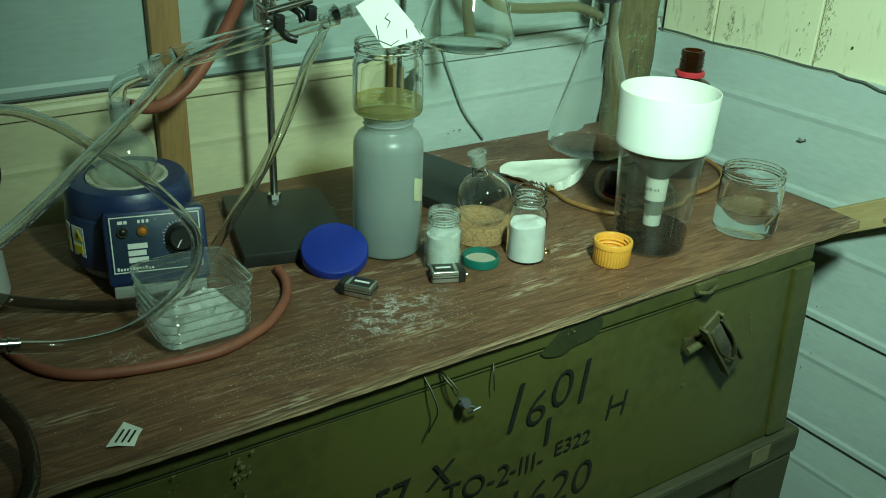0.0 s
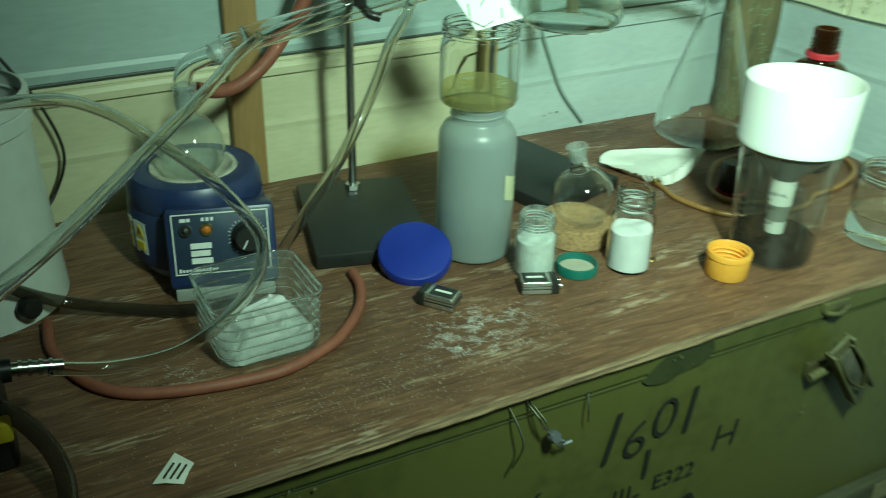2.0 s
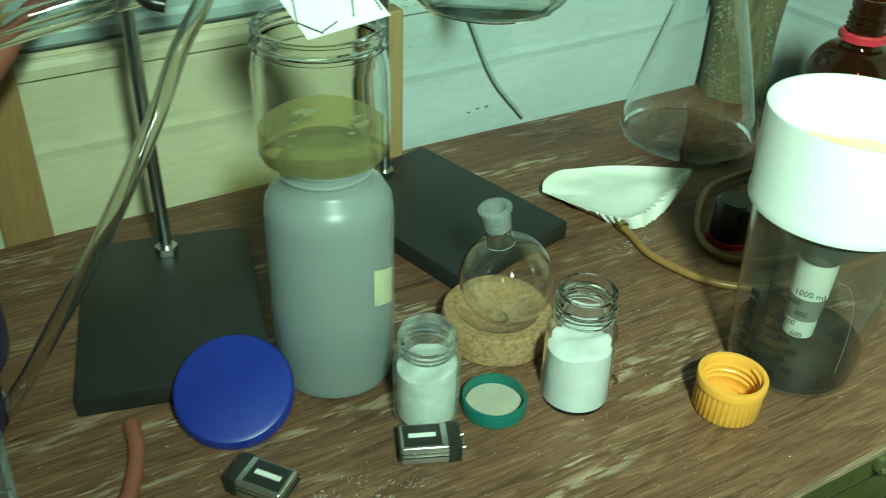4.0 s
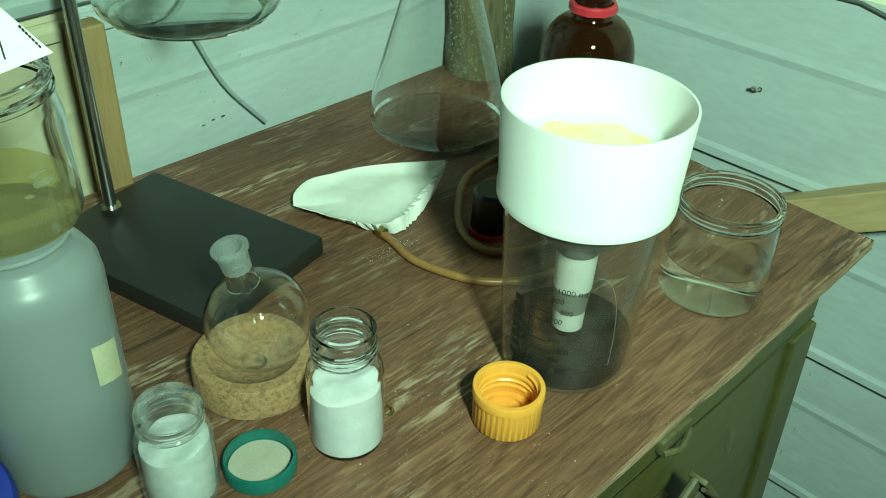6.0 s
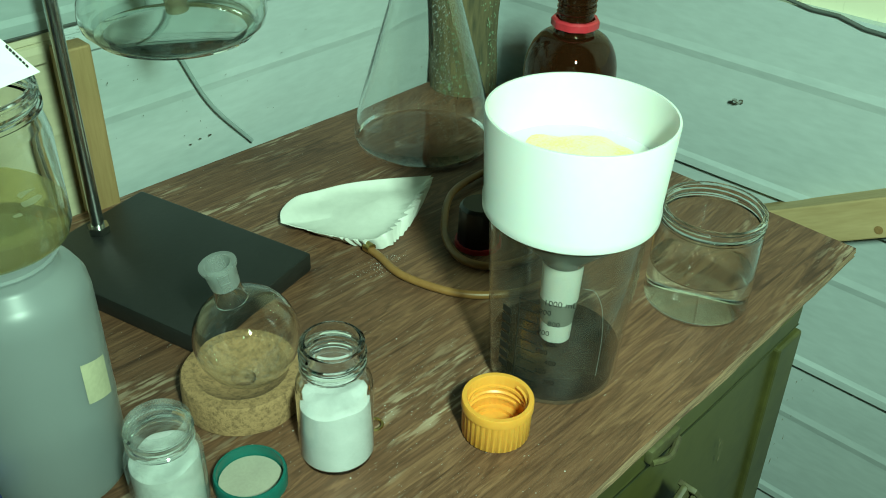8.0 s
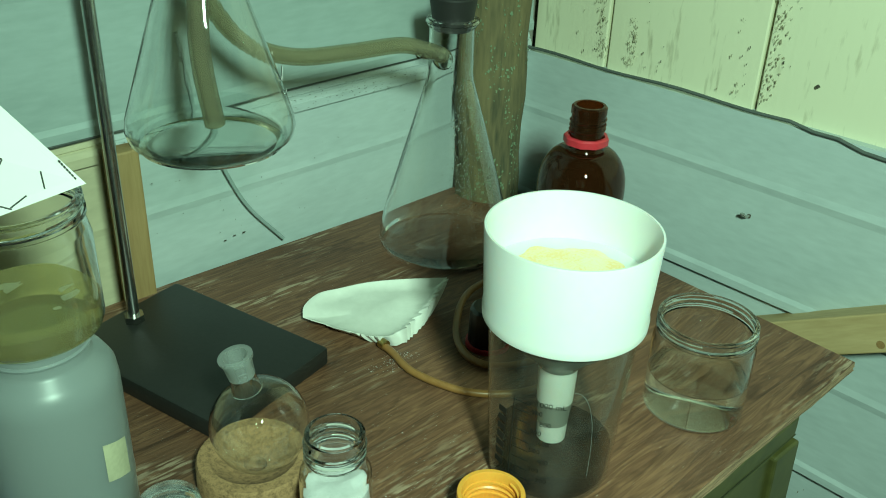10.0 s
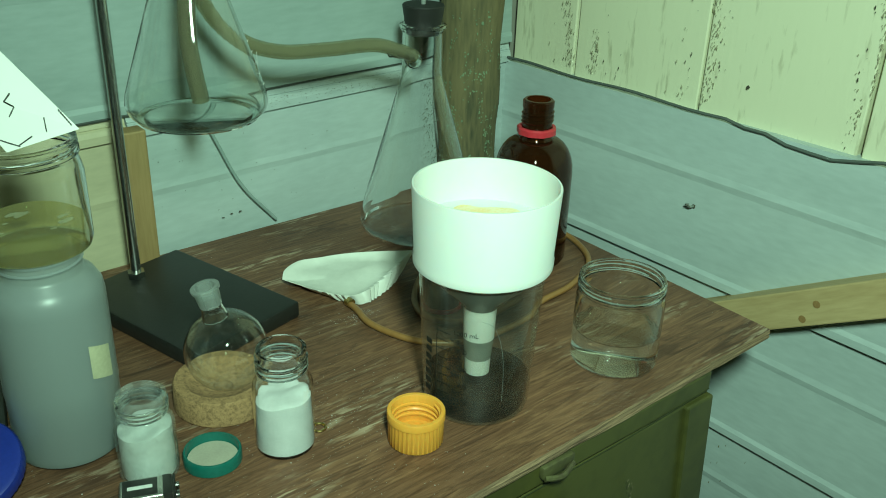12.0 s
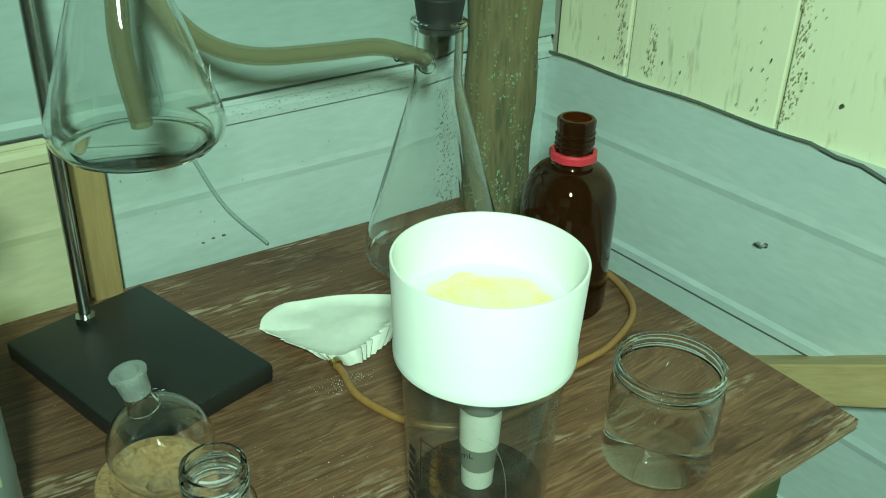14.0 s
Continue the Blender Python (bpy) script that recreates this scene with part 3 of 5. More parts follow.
# thin dark line where lid and body meet
part("seam_putty", tube([(CX0, FRONT - 0.002, 0.757), (0.5, FRONT - 0.002, 0.758), (0.9, FRONT - 0.002, 0.756), (1.22, FRONT - 0.002, 0.757), (1.32, FRONT - 0.003, 0.759), (CX1, FRONT - 0.002, 0.763)], 0.0006, 6),
     CHEST_DARK, chest, "thin dark line along the lid joint")
bm = bmesh.new()
edge = [(0.925, 0.752), (0.945, 0.772), (0.97, 0.785), (1.00, 0.786), (1.020, 0.780), (1.024, 0.764), (1.010, 0.752), (0.98, 0.748), (0.960, 0.741), (0.935, 0.745)]
front_loop = [bm.verts.new((q.x, FRONT - 0.0028, q.y)) for q in [Vector(v[:2]) for v in smooth_path([(*e, 0) for e in edge + edge[:1]], 5)[:-1]]]
back_loop = [bm.verts.new((v.co.x, FRONT - 0.0012, v.co.z)) for v in front_loop]
bm.faces.new(front_loop)
for i in range(len(front_loop)):
    j = (i + 1) % len(front_loop)
    bm.faces.new((front_loop[i], front_loop[j], back_loop[j], back_loop[i]))
part("paint_patch", bm, CHEST_DARK, chest, "dark green repainted patch", smooth=False)
bm = bmesh.new()
for cx, cz, s, k in ((0.53, 0.735, 0.03, 26), (0.46, 0.755, 0.04, 12), (0.53, 0.68, 0.03, 14), (1.33, 0.69, 0.02, 10), (0.97, 0.77, 0.03, 8), (1.20, 0.62, 0.05, 8), (1.49, 0.6, 0.09, 14), (0.6, 0.5, 0.2, 16)):
    for i in range(k):
        blotch(bm, (cx + rng.gauss(0, s * 0.25), FRONT - 0.0066, cz + rng.gauss(0, s * 0.6)), (1, 0, 0.2), (0, 0, 1), rng.uniform(0.0006, 0.0028), rng.uniform(0.4, 2.0))
chips = part("paint_chip", bm, CHIP, chest, "chips of bare wood in the paint", smooth=False)
tagged(chips, kind="stuff")


def brush(text, size, x, z, shear=0.12, turn=0.0, weight=0.0):
    bm = moved(words(text, size, 0.0003, shear, weight), pose(x, FRONT - 0.0035, z, 0, turn, 0))
    part("lettering", bm, INK, chest, smooth=False)


brush("1", 0.106, 0.858, 0.648, 0.22, 0, -0.0016)
brush("6", 0.076, 0.905, 0.646, 0.14, 0, -0.0010)
brush("0", 0.080, 0.944, 0.662, 0.14, 0, -0.0010)
brush("1", 0.100, 0.976, 0.654, 0.12, 0, -0.0014)
brush("1", 0.062, 0.933, 0.606, 0.05)
brush("H", 0.058, 1.049, 0.607, 0.12, 0, -0.0010)
brush("E322", 0.033, 0.964, 0.580, 0.05, 0, -0.0003)
brush("X", 0.050, 0.762, 0.608, 0.2)
brush("TO-2", 0.048, 0.785, 0.571, 0.0, 2, -0.0004)
brush("-III-", 0.042, 0.890, 0.573, 0.0, 2, -0.0006)
brush("1620", 0.080, 0.880, 0.490, 0.16, -2, -0.0010)
brush("57", 0.050, 0.690, 0.600, 0.05, -4, 0.0006)


def toggle_latch(x, z):
    """A painted over-centre latch: wall plate, hook plate above, bent lever hanging askew."""
    la = thing("toggle_latch", (x, FRONT, z), "worn olive painted metal toggle latch on the chest", "latch")
    part("plate", box((-0.034, -0.008, -0.016), (0.006, 0.0, 0.008), 0.002), RUST, la)
    part("pivot", rod((-0.036, -0.014, -0.008), (0.0, -0.014, 0.0), 0.006), CHEST_EDGE, la)
    bm = box((-0.017, -0.020, -0.076), (0.017, -0.013, 0.062), 0.003)
    box((-0.019, -0.026, -0.066), (-0.014, -0.010, 0.060), 0.001, bm)
    box((0.014, -0.026, -0.066), (0.019, -0.010, 0.060), 0.001, bm)
    part("lever", moved(bm, pose(0.018, -0.010, 0.0, 3, -38, 0)), CHEST_EDGE, la)
    # raised black block painting the shade of the lever's slot
    part("lever_hole", moved(box((-0.010, -0.0225, -0.030), (0.010, -0.0195, 0.044), 0.002), pose(0.018, -0.010, 0.0, 3, -38, 0)), GRIME_AND_SHADE, la)
    part("wire_loop", moved(tube([(-0.012, -0.024, 0.05), (-0.013, -0.028, 0.0), (0, -0.030, -0.035), (0.014, -0.028, 0.0), (0.012, -0.024, 0.05)], 0.0022, 8), pose(0.018, -0.010, 0.0, 3, -38, 0)), RUST, la)
    part("hook_plate", box((-0.030, -0.008, 0.080), (0.012, 0.0, 0.094), 0.002), CHEST_EDGE, la)
    part("hook", tube([(-0.028, -0.008, 0.082), (-0.010, -0.013, 0.080), (0.010, -0.008, 0.083)], 0.003, 8), CHEST_EDGE, la)
    return la


toggle_latch(1.222, 0.690)
toggle_latch(0.235, 0.660)
seal = thing("wire_seal", (0.79, FRONT - 0.004, 0.757), "twisted wires with a lead seal hanging from the chest", "seal")
part("wire", tube([(-0.037, 0.002, 0.018), (-0.032, -0.010, 0.0), (-0.027, -0.014, -0.024), (-0.037, -0.012, -0.05)], 0.0011, 6), CHROME, seal)
part("wire", tube([(-0.018, 0.002, 0.02), (-0.010, -0.012, 0.006), (-0.002, -0.012, -0.010), (0.008, -0.012, -0.022)], 0.0012, 6), CHROME, seal)
part("wire", tube([(-0.014, 0.002, 0.02), (-0.004, -0.014, 0.003), (0.004, -0.012, -0.016)], 0.0010, 6), CHROME, seal)
part("wire", tube([(0.060, 0.0, 0.008), (0.056, -0.008, -0.008), (0.058, -0.008, -0.026)], 0.0009, 6), CHROME, seal)
part("lead_seal", moved(lathe([(0, -0.005), (0.006, -0.005), (0.0075, 0), (0.006, 0.005), (0, 0.005)], 14), pose(0.012, -0.012, -0.026, 70, 20, 0)), LEAD, seal)
part("wire_end", tube([(0.014, -0.012, -0.03), (0.024, -0.016, -0.034), (0.020, -0.010, -0.044), (0.036, -0.012, -0.040)], 0.0014, 6), LEAD, seal)

under = thing("lower_chest", (0, 0, 0), "dark old wooden chest under the green one", "chest")
part("body", box((CX0 + 0.05, FRONT + 0.004, 0.0), (CX1 + 0.060, 1.53, 0.375), 0.004), OLD_WOOD, under, smooth=False)
part("lid", box((CX0 + 0.03, FRONT - 0.016, 0.378), (CX1 + 0.066, 1.533, 0.427), 0.006), OLD_WOOD, under, smooth=False)
part("end_batten", box((CX1 - 0.07, FRONT - 0.012, 0.0), (CX1 + 0.062, FRONT + 0.003, 0.374), 0.004), OLD_WOOD, under, smooth=False)
part("paper_remnant", box((1.395, FRONT - 0.0175, 0.392), (1.44, FRONT - 0.0165, 0.425)), CHIP, under, "torn pale paper scrap")


# ---- things on the bench ----
def threads(r, z0, z1, turns, depth=0.0012, n=26):
    """A screw thread as a thin helix."""
    pts = [(r * math.cos(2 * math.pi * i / n), r * math.sin(2 * math.pi * i / n), z0 + (z1 - z0) * i / (n * turns)) for i in range(int(n * turns) + 1)]
    return tube(pts, depth, 5, straight=True)


def mound(r, z0, z1, seed, tilt=0.0, n=40, rough=0.004, full=0.98):
    """Powder filling a round jar, with an uneven top."""
    bm = lathe([(0, z0)] + [(r * full, z0), (r * full, z1 - 0.001)] + [(r * full * k, z1) for k in (0.92, 0.75, 0.55, 0.35, 0.18)] + [(0, z1)], n, cap=False)
    for v in bm.verts:
        if v.co.z > z1 - 0.002:
            v.co.z += rough * noise.noise((v.co.x * 60, v.co.y * 60, seed)) + tilt * v.co.x / r
    return bm


# milky bottle with a jar of yellow liquid and a card on top of it
bottle = thing("plastic_bottle", (0.859, 1.229, T), "tall milky polyethylene bottle with a tape label", "bottle")
part("body", vessel([(0.040, 0.0), (0.0455, 0.004), (0.0472, 0.010), (0.0472, 0.060), (0.0478, 0.066), (0.0474, 0.073), (0.0472, 0.150), (0.046, 0.160),
                     (0.041, 0.169), (0.034, 0.174), (0.0325, 0.177), (0.0325, 0.196)], 0.0018), MILKY, bottle)
part("neck_thread", threads(0.0328, 0.179, 0.194, 2, 0.0016), MILKY, bottle)
part("liquid", lathe([(0, 0.003), (0.0445, 0.003), (0.0445, 0.045), (0, 0.045)], 40, cap=False), CLEAR_LIQUID, bottle)
tape = bmesh.new()
ring = []
for i in range(9):
    a = radians(-44 - i * 3.6)
    ring.append([tape.verts.new((0.0478 * math.cos(a), 0.0478 * math.sin(a), z + 0.0012 * i)) for z in (0.076, 0.108)])
for a, b in zip(ring, ring[1:]):
    tape.faces.new((a[0], b[0], b[1], a[1]))
part("tape_label", tape, TAPE, bottle, "square of cream tape")

jar = thing("glass_jar", (0.857, 1.228, T + 0.1965), "clear glass jar of yellow liquid standing on the bottle", "jar")
part("wall", vessel([(0.040, 0.0), (0.0445, 0.003), (0.0462, 0.008), (0.0462, 0.064), (0.0445, 0.072), (0.0430, 0.078), (0.0430, 0.080), (0.0448, 0.081), (0.0448, 0.084),
                     (0.0430, 0.085), (0.0430, 0.090), (0.0442, 0.092), (0.0438, 0.094), (0.0425, 0.0945)], 0.0024), GLASS, jar)
part("thread", threads(0.0434, 0.083, 0.091, 1.5, 0.0012), SOLID_GLASS, jar)
part("yellow_liquid", lathe([(0, 0.003), (0.0405, 0.0032), (0.0428, 0.008), (0.0428, 0.0245), (0.041, 0.0237), (0, 0.0235)], 48, cap=False), YELLOW_LIQUID, jar)
bm = bmesh.new()
for i in range(9):
    a, r = rng.uniform(0, 6.3), 0.03 * rng.random() ** 0.5
    blotch(bm, (r * math.cos(a), r * math.sin(a), 0.0250 + rng.uniform(0, 0.0006)), (1, 0.2, 0), (0, 1, 0.0), rng.uniform(0.004, 0.011), 0.6)
part("floating_film", bm, clear("pale_foam", (0.9, 0.9, 0.8), 0.2, 1.3, haze=0.5, haze_colour=(0.75, 0.75, 0.5)), jar)

corner = [Vector(p) - Vector((0.004, 0.0, 0.004)) for p in ((0.826, 1.252, 1.135), (0.852, 1.224, 1.0855), (0.905, 1.212, 1.098), (0.868, 1.256, 1.155))]
card = thing("card_tag", tuple(corner[1]), "white card with a small sketch leaning in the jar", "card")
bm = bmesh.new()
nrm = (corner[2] - corner[1]).cross(corner[0] - corner[1]).normalized()
lo = [bm.verts.new(c - corner[1]) for c in corner]
hi = [bm.verts.new(c - corner[1] + nrm * 0.0006) for c in corner]
bm.faces.new(lo)
bm.faces.new(hi[::-1])
for i in range(4):
    bm.faces.new((lo[i], lo[(i + 1) % 4], hi[(i + 1) % 4], hi[i]))
part("sheet", bm, CARD, card, smooth=False)


def card_point(u, v):
    return (corner[2] - corner[1]) * u + (corner[0] - corner[1]) * v + nrm * 0.0011


for stroke in (((0.36, 0.42), (0.50, 0.52)), ((0.50, 0.52), (0.44, 0.62)), ((0.44, 0.62), (0.58, 0.70)), ((-0.0, 0.18), (0.16, 0.52)), ((0.02, 0.2), (0.2, 0.02)), ((0.2, 0.04), (0.42, 0.1)), ((0.62, 0.10), (0.72, 0.28))):
    part("pen_stroke", rod(card_point(*stroke[0]), card_point(*stroke[1]), 0.0005, 5), INK, card)
for i in range(7):
    part("print_bar", rod(card_point(0.95, 0.08 + i * 0.036), card_point(0.95, 0.106 + i * 0.036), 0.0005, 5), INK, card)

# blue lid leaning against the bottle
lid = thing("blue_screw_lid", (0, 0, 0), "blue plastic screw lid leaning against the bottle", "lid")
lid.matrix_world = Matrix.Translation((0.770, 1.214, 0.8165)) @ Matrix.Rotation(radians(25), 4, Vector((0.91, -0.42, 0)))
part("top_disc", lathe([(0, 0.0148), (0.036, 0.0148), (0.0375, 0.0144), (0.040, 0.0144), (0.0432, 0.0134), (0.0432, 0.0118), (0, 0.0120)], 64, cap=False), BLUE_PLASTIC, lid)
part("ribbed_skirt", lathe([(0.0434, 0.0136), (0.0450, 0.0112), (0.0450, 0.001), (0.0440, 0.0), (0.0425, 0.0), (0.0425, 0.0117)], 144, closed=True,
                           wobble=lambda a, z: 1 - (0.010 * (math.sin(a * 48) > 0.2) if 0.0005 < z < 0.0113 else 0)), BLUE_PLASTIC, lid)
part("inner_thread", threads(0.0424, 0.003, 0.009, 2, 0.0010), BLUE_PLASTIC, lid)


def battery(at, turn, dark_side):
    b = thing("battery", at, "silver and black rectangular nine volt battery lying flat", "battery", "batteries on the bench", turn=turn)
    part("case", box((-0.0225, -0.013, 0.0002), (0.0205, 0.013, 0.0172), 0.0022, seg=3), STEEL, b)
    part("end_plate", box((0.0203, -0.0126, 0.0006), (0.0222, 0.0126, 0.0168), 0.0006), BATTERY_DARK, b)
    part("label_band", box((-0.0200, -0.0105, 0.0168), (0.008, 0.0105, 0.0175), 0.0002), BATTERY_DARK, b, "black printed band")
    part("black_sleeve", box((0.0110, -0.0133, -0.0001), (0.0202, 0.0133, 0.0176), 0.0022), BATTERY_DARK, b)
    part("print_bar", box((-0.016, -0.002, 0.0172), (0.004, 0.002, 0.0178)), WHITE_PRINT, b)
    part("foil_groove", box((-0.0235, -0.0135, 0.0075), (0.0200, 0.0134, 0.0088)), BATTERY_DARK, b)
    part("foil_groove", box((-0.0232, -0.0134, 0.0115), (0.0200, 0.0133, 0.0122)), BATTERY_DARK, b)
    for y, r in ((-0.0063, 0.0042), (0.0063, 0.0028)):
        part("terminal", moved(lathe([(0, 0), (r, 0), (r * 1.08, 0.0028), (r * 0.6, 0.003), (0, 0.0015)], 12, cap=False), pose(0.0222, y, 0.0087, 0, 90, 0)), CHROME, b)
    return b


battery((0.760, 1.130, T), 128.5, 0)
battery((0.881, 1.108, T), -21.8, 0)


def vial(at, r, h, fill, seed, glass, label):
    v = thing("glass_vial", at, label, "vial", "vials of white powder")
    part("wall", vessel([(r * 0.86, 0), (r * 0.96, 0.0012), (r, 0.005), (r, h * 0.62), (r * 0.97, h * 0.665), (r * 0.84, h * 0.72), (r * 0.79, h * 0.745), (r * 0.79, h * 0.93),
                         (r * 0.82, h * 0.95), (r * 0.82, h * 0.985), (r * 0.76, h)], 0.0024, 0.004), glass, v)
    part("thread", threads(r * 0.80, h * 0.765, h * 0.925, 3.5, 0.0018), SOLID_GLASS, v)
    part("powder", mound(r - 0.0025, 0.004, fill, seed, 0.002), POWDER, v, "white powder")
    return v


vial((0.898, 1.146, T), 0.0255, 0.082, 0.050, 3, GLASS_POWDERED, "smeared glass vial half full of white powder")
vial((1.012, 1.110, T), 0.0272, 0.104, 0.056, 8, GLASS, "clear glass vial half full of white powder")

bm = lathe([(0.0245, 0.0), (0.0256, 0.001), (0.0256, 0.011), (0.0248, 0.0125), (0.0232, 0.0125), (0.0232, 0.003), (0.0225, 0.002)], 60, closed=True,
           wobble=lambda a, z: 1 + 0.006 * (math.sin(a * 60) > 0) * (z < 0.0112))
green = thing("green_vial_lid", (0.948, 1.127, T), "teal plastic screw lid lying open side up", "lid")
part("rim", bm, TEAL_LID, green)
part("floor_disc", lathe([(0, 0.0004), (0.0242, 0.0004), (0.0242, 0.0022), (0, 0.0022)], 40, cap=False), TEAL_LID, green)
part("liner", lathe([(0, 0.0024), (0.0222, 0.0024), (0.0222, 0.0042), (0, 0.0042)], 40, cap=False), LINER, green, "cream card liner")

ring_at = (0.998, 1.205, T)
solid("cork_ring", lathe([(0.010, 0.0), (0.046, 0.0), (0.0478, 0.002), (0.0470, 0.025), (0.0455, 0.027), (0.036, 0.0272), (0.030, 0.0225), (0.020, 0.0175), (0.010, 0.0155)], 56, closed=True,
                         wobble=lambda a, z: 1 + 0.01 * noise.noise((math.cos(a) * 4, math.sin(a) * 4, z * 60))), CORK, ring_at, "round cork ring stand for a flask", "cork ring")
flask = thing("round_flask", (1.004, 1.203, T + 0.0165), "small clear round bottomed flask sitting in a cork ring", "flask")
prof = [(0.0402 * math.sin(math.pi * k / 22), 0.0402 - 0.0402 * math.cos(math.pi * k / 22)) for k in range(1, 20)]
prof += [(0.0125, 0.0785), (0.0105, 0.088), (0.0105, 0.093)]
part("bulb", lathe([(0, 0)] + prof + [(r - 0.0016, z) for r, z in reversed(prof)] + [(0, 0.0018)], 56, cap=False), GLASS, flask)
part("ground_neck", lathe([(0.0105, 0.093), (0.0118, 0.109), (0.0135, 0.110), (0.0138, 0.1125), (0.0125, 0.113), (0.0095, 0.1128), (0.0085, 0.094)], 40, closed=True), FROSTED, flask, "frosted ground glass neck")
bm = words("250 ml", 0.0068, 0.0001)
part("white_print", moved(bm, pose(0.0126, 0.0328, 0.0614, -33, 0, 159) @ pose(-0.0105, 0.0, 0.0)), WHITE_PRINT, flask)
part("white_print", moved(lathe([(0, 0), (0.0075, 0), (0.0075, 0.0003), (0, 0.0003)], 6, cap=False), pose(0.0095, 0.0249, 0.0723, -50, 0, 159) @ pose(0, 0, 0, 90)), WHITE_PRINT, flask)

flask.matrix_world = Matrix.Translation((1.004, 1.203, T + 0.0567)) @ Matrix.Rotation(radians(-12), 4, Vector((0.25, 0.97, 0))) @ Matrix.Translation((0, 0, -0.0402))

# yellow cap, open side up
cap = thing("yellow_screw_cap", (1.111, 1.043, T), "yellow orange ribbed screw cap lying open side up", "cap")
part("shell", lathe([(0.0240, 0.0), (0.0258, 0.002), (0.0262, 0.026), (0.0270, 0.0265), (0.0270, 0.033), (0.0264, 0.034), (0.0232, 0.034), (0.0226, 0.033), (0.0226, 0.004)], 144, closed=True,
                    wobble=lambda a, z: 1 - (0.022 if (math.sin(a * 36) > 0.1 and 0.001 < z < 0.0262) else 0)), YELLOW_CAP, cap)
part("floor_disc", lathe([(0, 0.0015), (0.0238, 0.0015), (0.0238, 0.0055), (0, 0.0055)], 40, cap=False), YELLOW_CAP, cap)
part("sealing_ring", lathe([(0.0145, 0.0055), (0.0165, 0.0055), (0.0165, 0.0085), (0.0145, 0.0085)], 36, closed=True), YELLOW_CAP, cap)
part("thread", threads(0.0224, 0.012, 0.029, 3, 0.0015), YELLOW_CAP, cap)

# beaker with a white filter funnel standing in it
BK = (1.200, 1.061, T)
beaker = thing("plastic_beaker", BK, "smoky clear plastic measuring beaker with black scale", "beaker")
part("wall", vessel([(0.046, 0.0), (0.0505, 0.003), (0.0520, 0.008), (0.0600, 0.155)], 0.0016), SMOKY_PLASTIC, beaker)
# dark tinted layer standing in for the dark reflection in the beaker's base
part("dark_residue", lathe([(0, 0.0036), (0.047, 0.0036), (0.0492, 0.008), (0.0510, 0.030), (0.0500, 0.030), (0.0480, 0.009), (0, 0.0055)], 48, cap=False), clear("dark_reflection_tint", (0.60, 0.57, 0.52), 0.1, 1.4, haze=0.04, haze_colour=(0.03, 0.025, 0.02), edge=0.1), beaker, "dark reflection tinted into the inside of the base")
for i, (txt, z) in enumerate((("1000 mL", 0.1025), ("900", 0.0935), ("800", 0.0835), ("700", 0.0740), ("600", 0.0640), ("500", 0.055), ("400", 0.045), ("300", 0.035), ("200", 0.025))):
    r = 0.0523 + 0.008 * (z - 0.008) / 0.142
    side = 0.006 if i % 2 else 0.013
    part("scale_number", wrapped(moved(words(txt, 0.0062 if i else 0.0068, 0.0001), pose(side - (0.004 if not i else 0), 0, 0)), r + 0.0005, -165, z + 0.001), INK, beaker, smooth=False)
    part("scale_line", wrapped(box((0.0, -0.0002, -0.0002), (0.016, 0.0002, 0.0003)), r + 0.0005, -175, z), INK, beaker, smooth=False)
part("scale_line", wrapped(box((-0.0004, -0.0002, 0.012), (0.0002, 0.0002, 0.104)), 0.0566, -175, 0), INK, beaker, smooth=False)
# thin pale arc down the beaker's wall, as (degrees, height)
arc_points = [(-130, 0.121), (-121, 0.117), (-114, 0.104), (-109, 0.085), (-106, 0.06), (-105, 0.03)]
part("mould_line", tube([((0.0517 + 0.054 * z) * math.cos(radians(a)), (0.0517 + 0.054 * z) * math.sin(radians(a)), z) for a, z in arc_points], 0.00018, 5), FROSTED, beaker, "thin pale arched line")
for k in range(7):
    part("brand_bar", wrapped(box((-0.0044, -0.0002, 0.030 + k * 0.0085), (0.0044, 0.0002, 0.0355 + k * 0.0085)), 0.0562, -187, 0), INK, beaker, smooth=False)

funnel = thing("filter_funnel", (BK[0], BK[1], T + 0.152), "white plastic filter funnel sitting in the beaker", "funnel")
part("bowl", lathe([(0.0630, 0.0), (0.0652, 0.002), (0.0656, 0.009), (0.0646, 0.011), (0.0678, 0.077), (0.0674, 0.078), (0.0658, 0.078), (0.0652, 0.076), (0.0630, 0.010), (0.0610, 0.0)], 72, closed=True), WHITE_PLASTIC, funnel)
part("filter_plate", lathe([(0, 0.033), (0.0640, 0.033), (0.0640, 0.036), (0, 0.036)], 56, cap=False), WHITE_PLASTIC, funnel)
# residue on the plate; its orange also paints the funnel's warm glow
bm = lathe([(0, 0.0372), (0.040, 0.0371), (0.048, 0.0362)], 60, cap=False, wobble=lambda a, z: 1 + 0.22 * noise.noise((math.cos(a) * 2.2, math.sin(a) * 2.2, 3)))
part("yellow_residue", bm, RESIDUE_AND_GLOW, funnel, "orange yellow residue with a painted warm glow on the filter plate")
part("cone", lathe([(0.0600, 0.0), (0.0585, -0.003), (0.0200, -0.040), (0.0165, -0.046), (0.0150, -0.046), (0.0185, -0.039), (0.0570, -0.001)], 56, closed=True), CONE_PLASTIC, funnel, "hazy tapering funnel outlet")
part("stem", lathe([(0.0160, -0.046), (0.0150, -0.080), (0.0125, -0.080), (0.0130, -0.046)], 32, closed=True), WHITE_PLASTIC, funnel)
part("stem", lathe([(0.0128, -0.102), (0.0122, -0.119), (0.0100, -0.119), (0.0104, -0.102)], 32, closed=True), WHITE_PLASTIC, funnel)
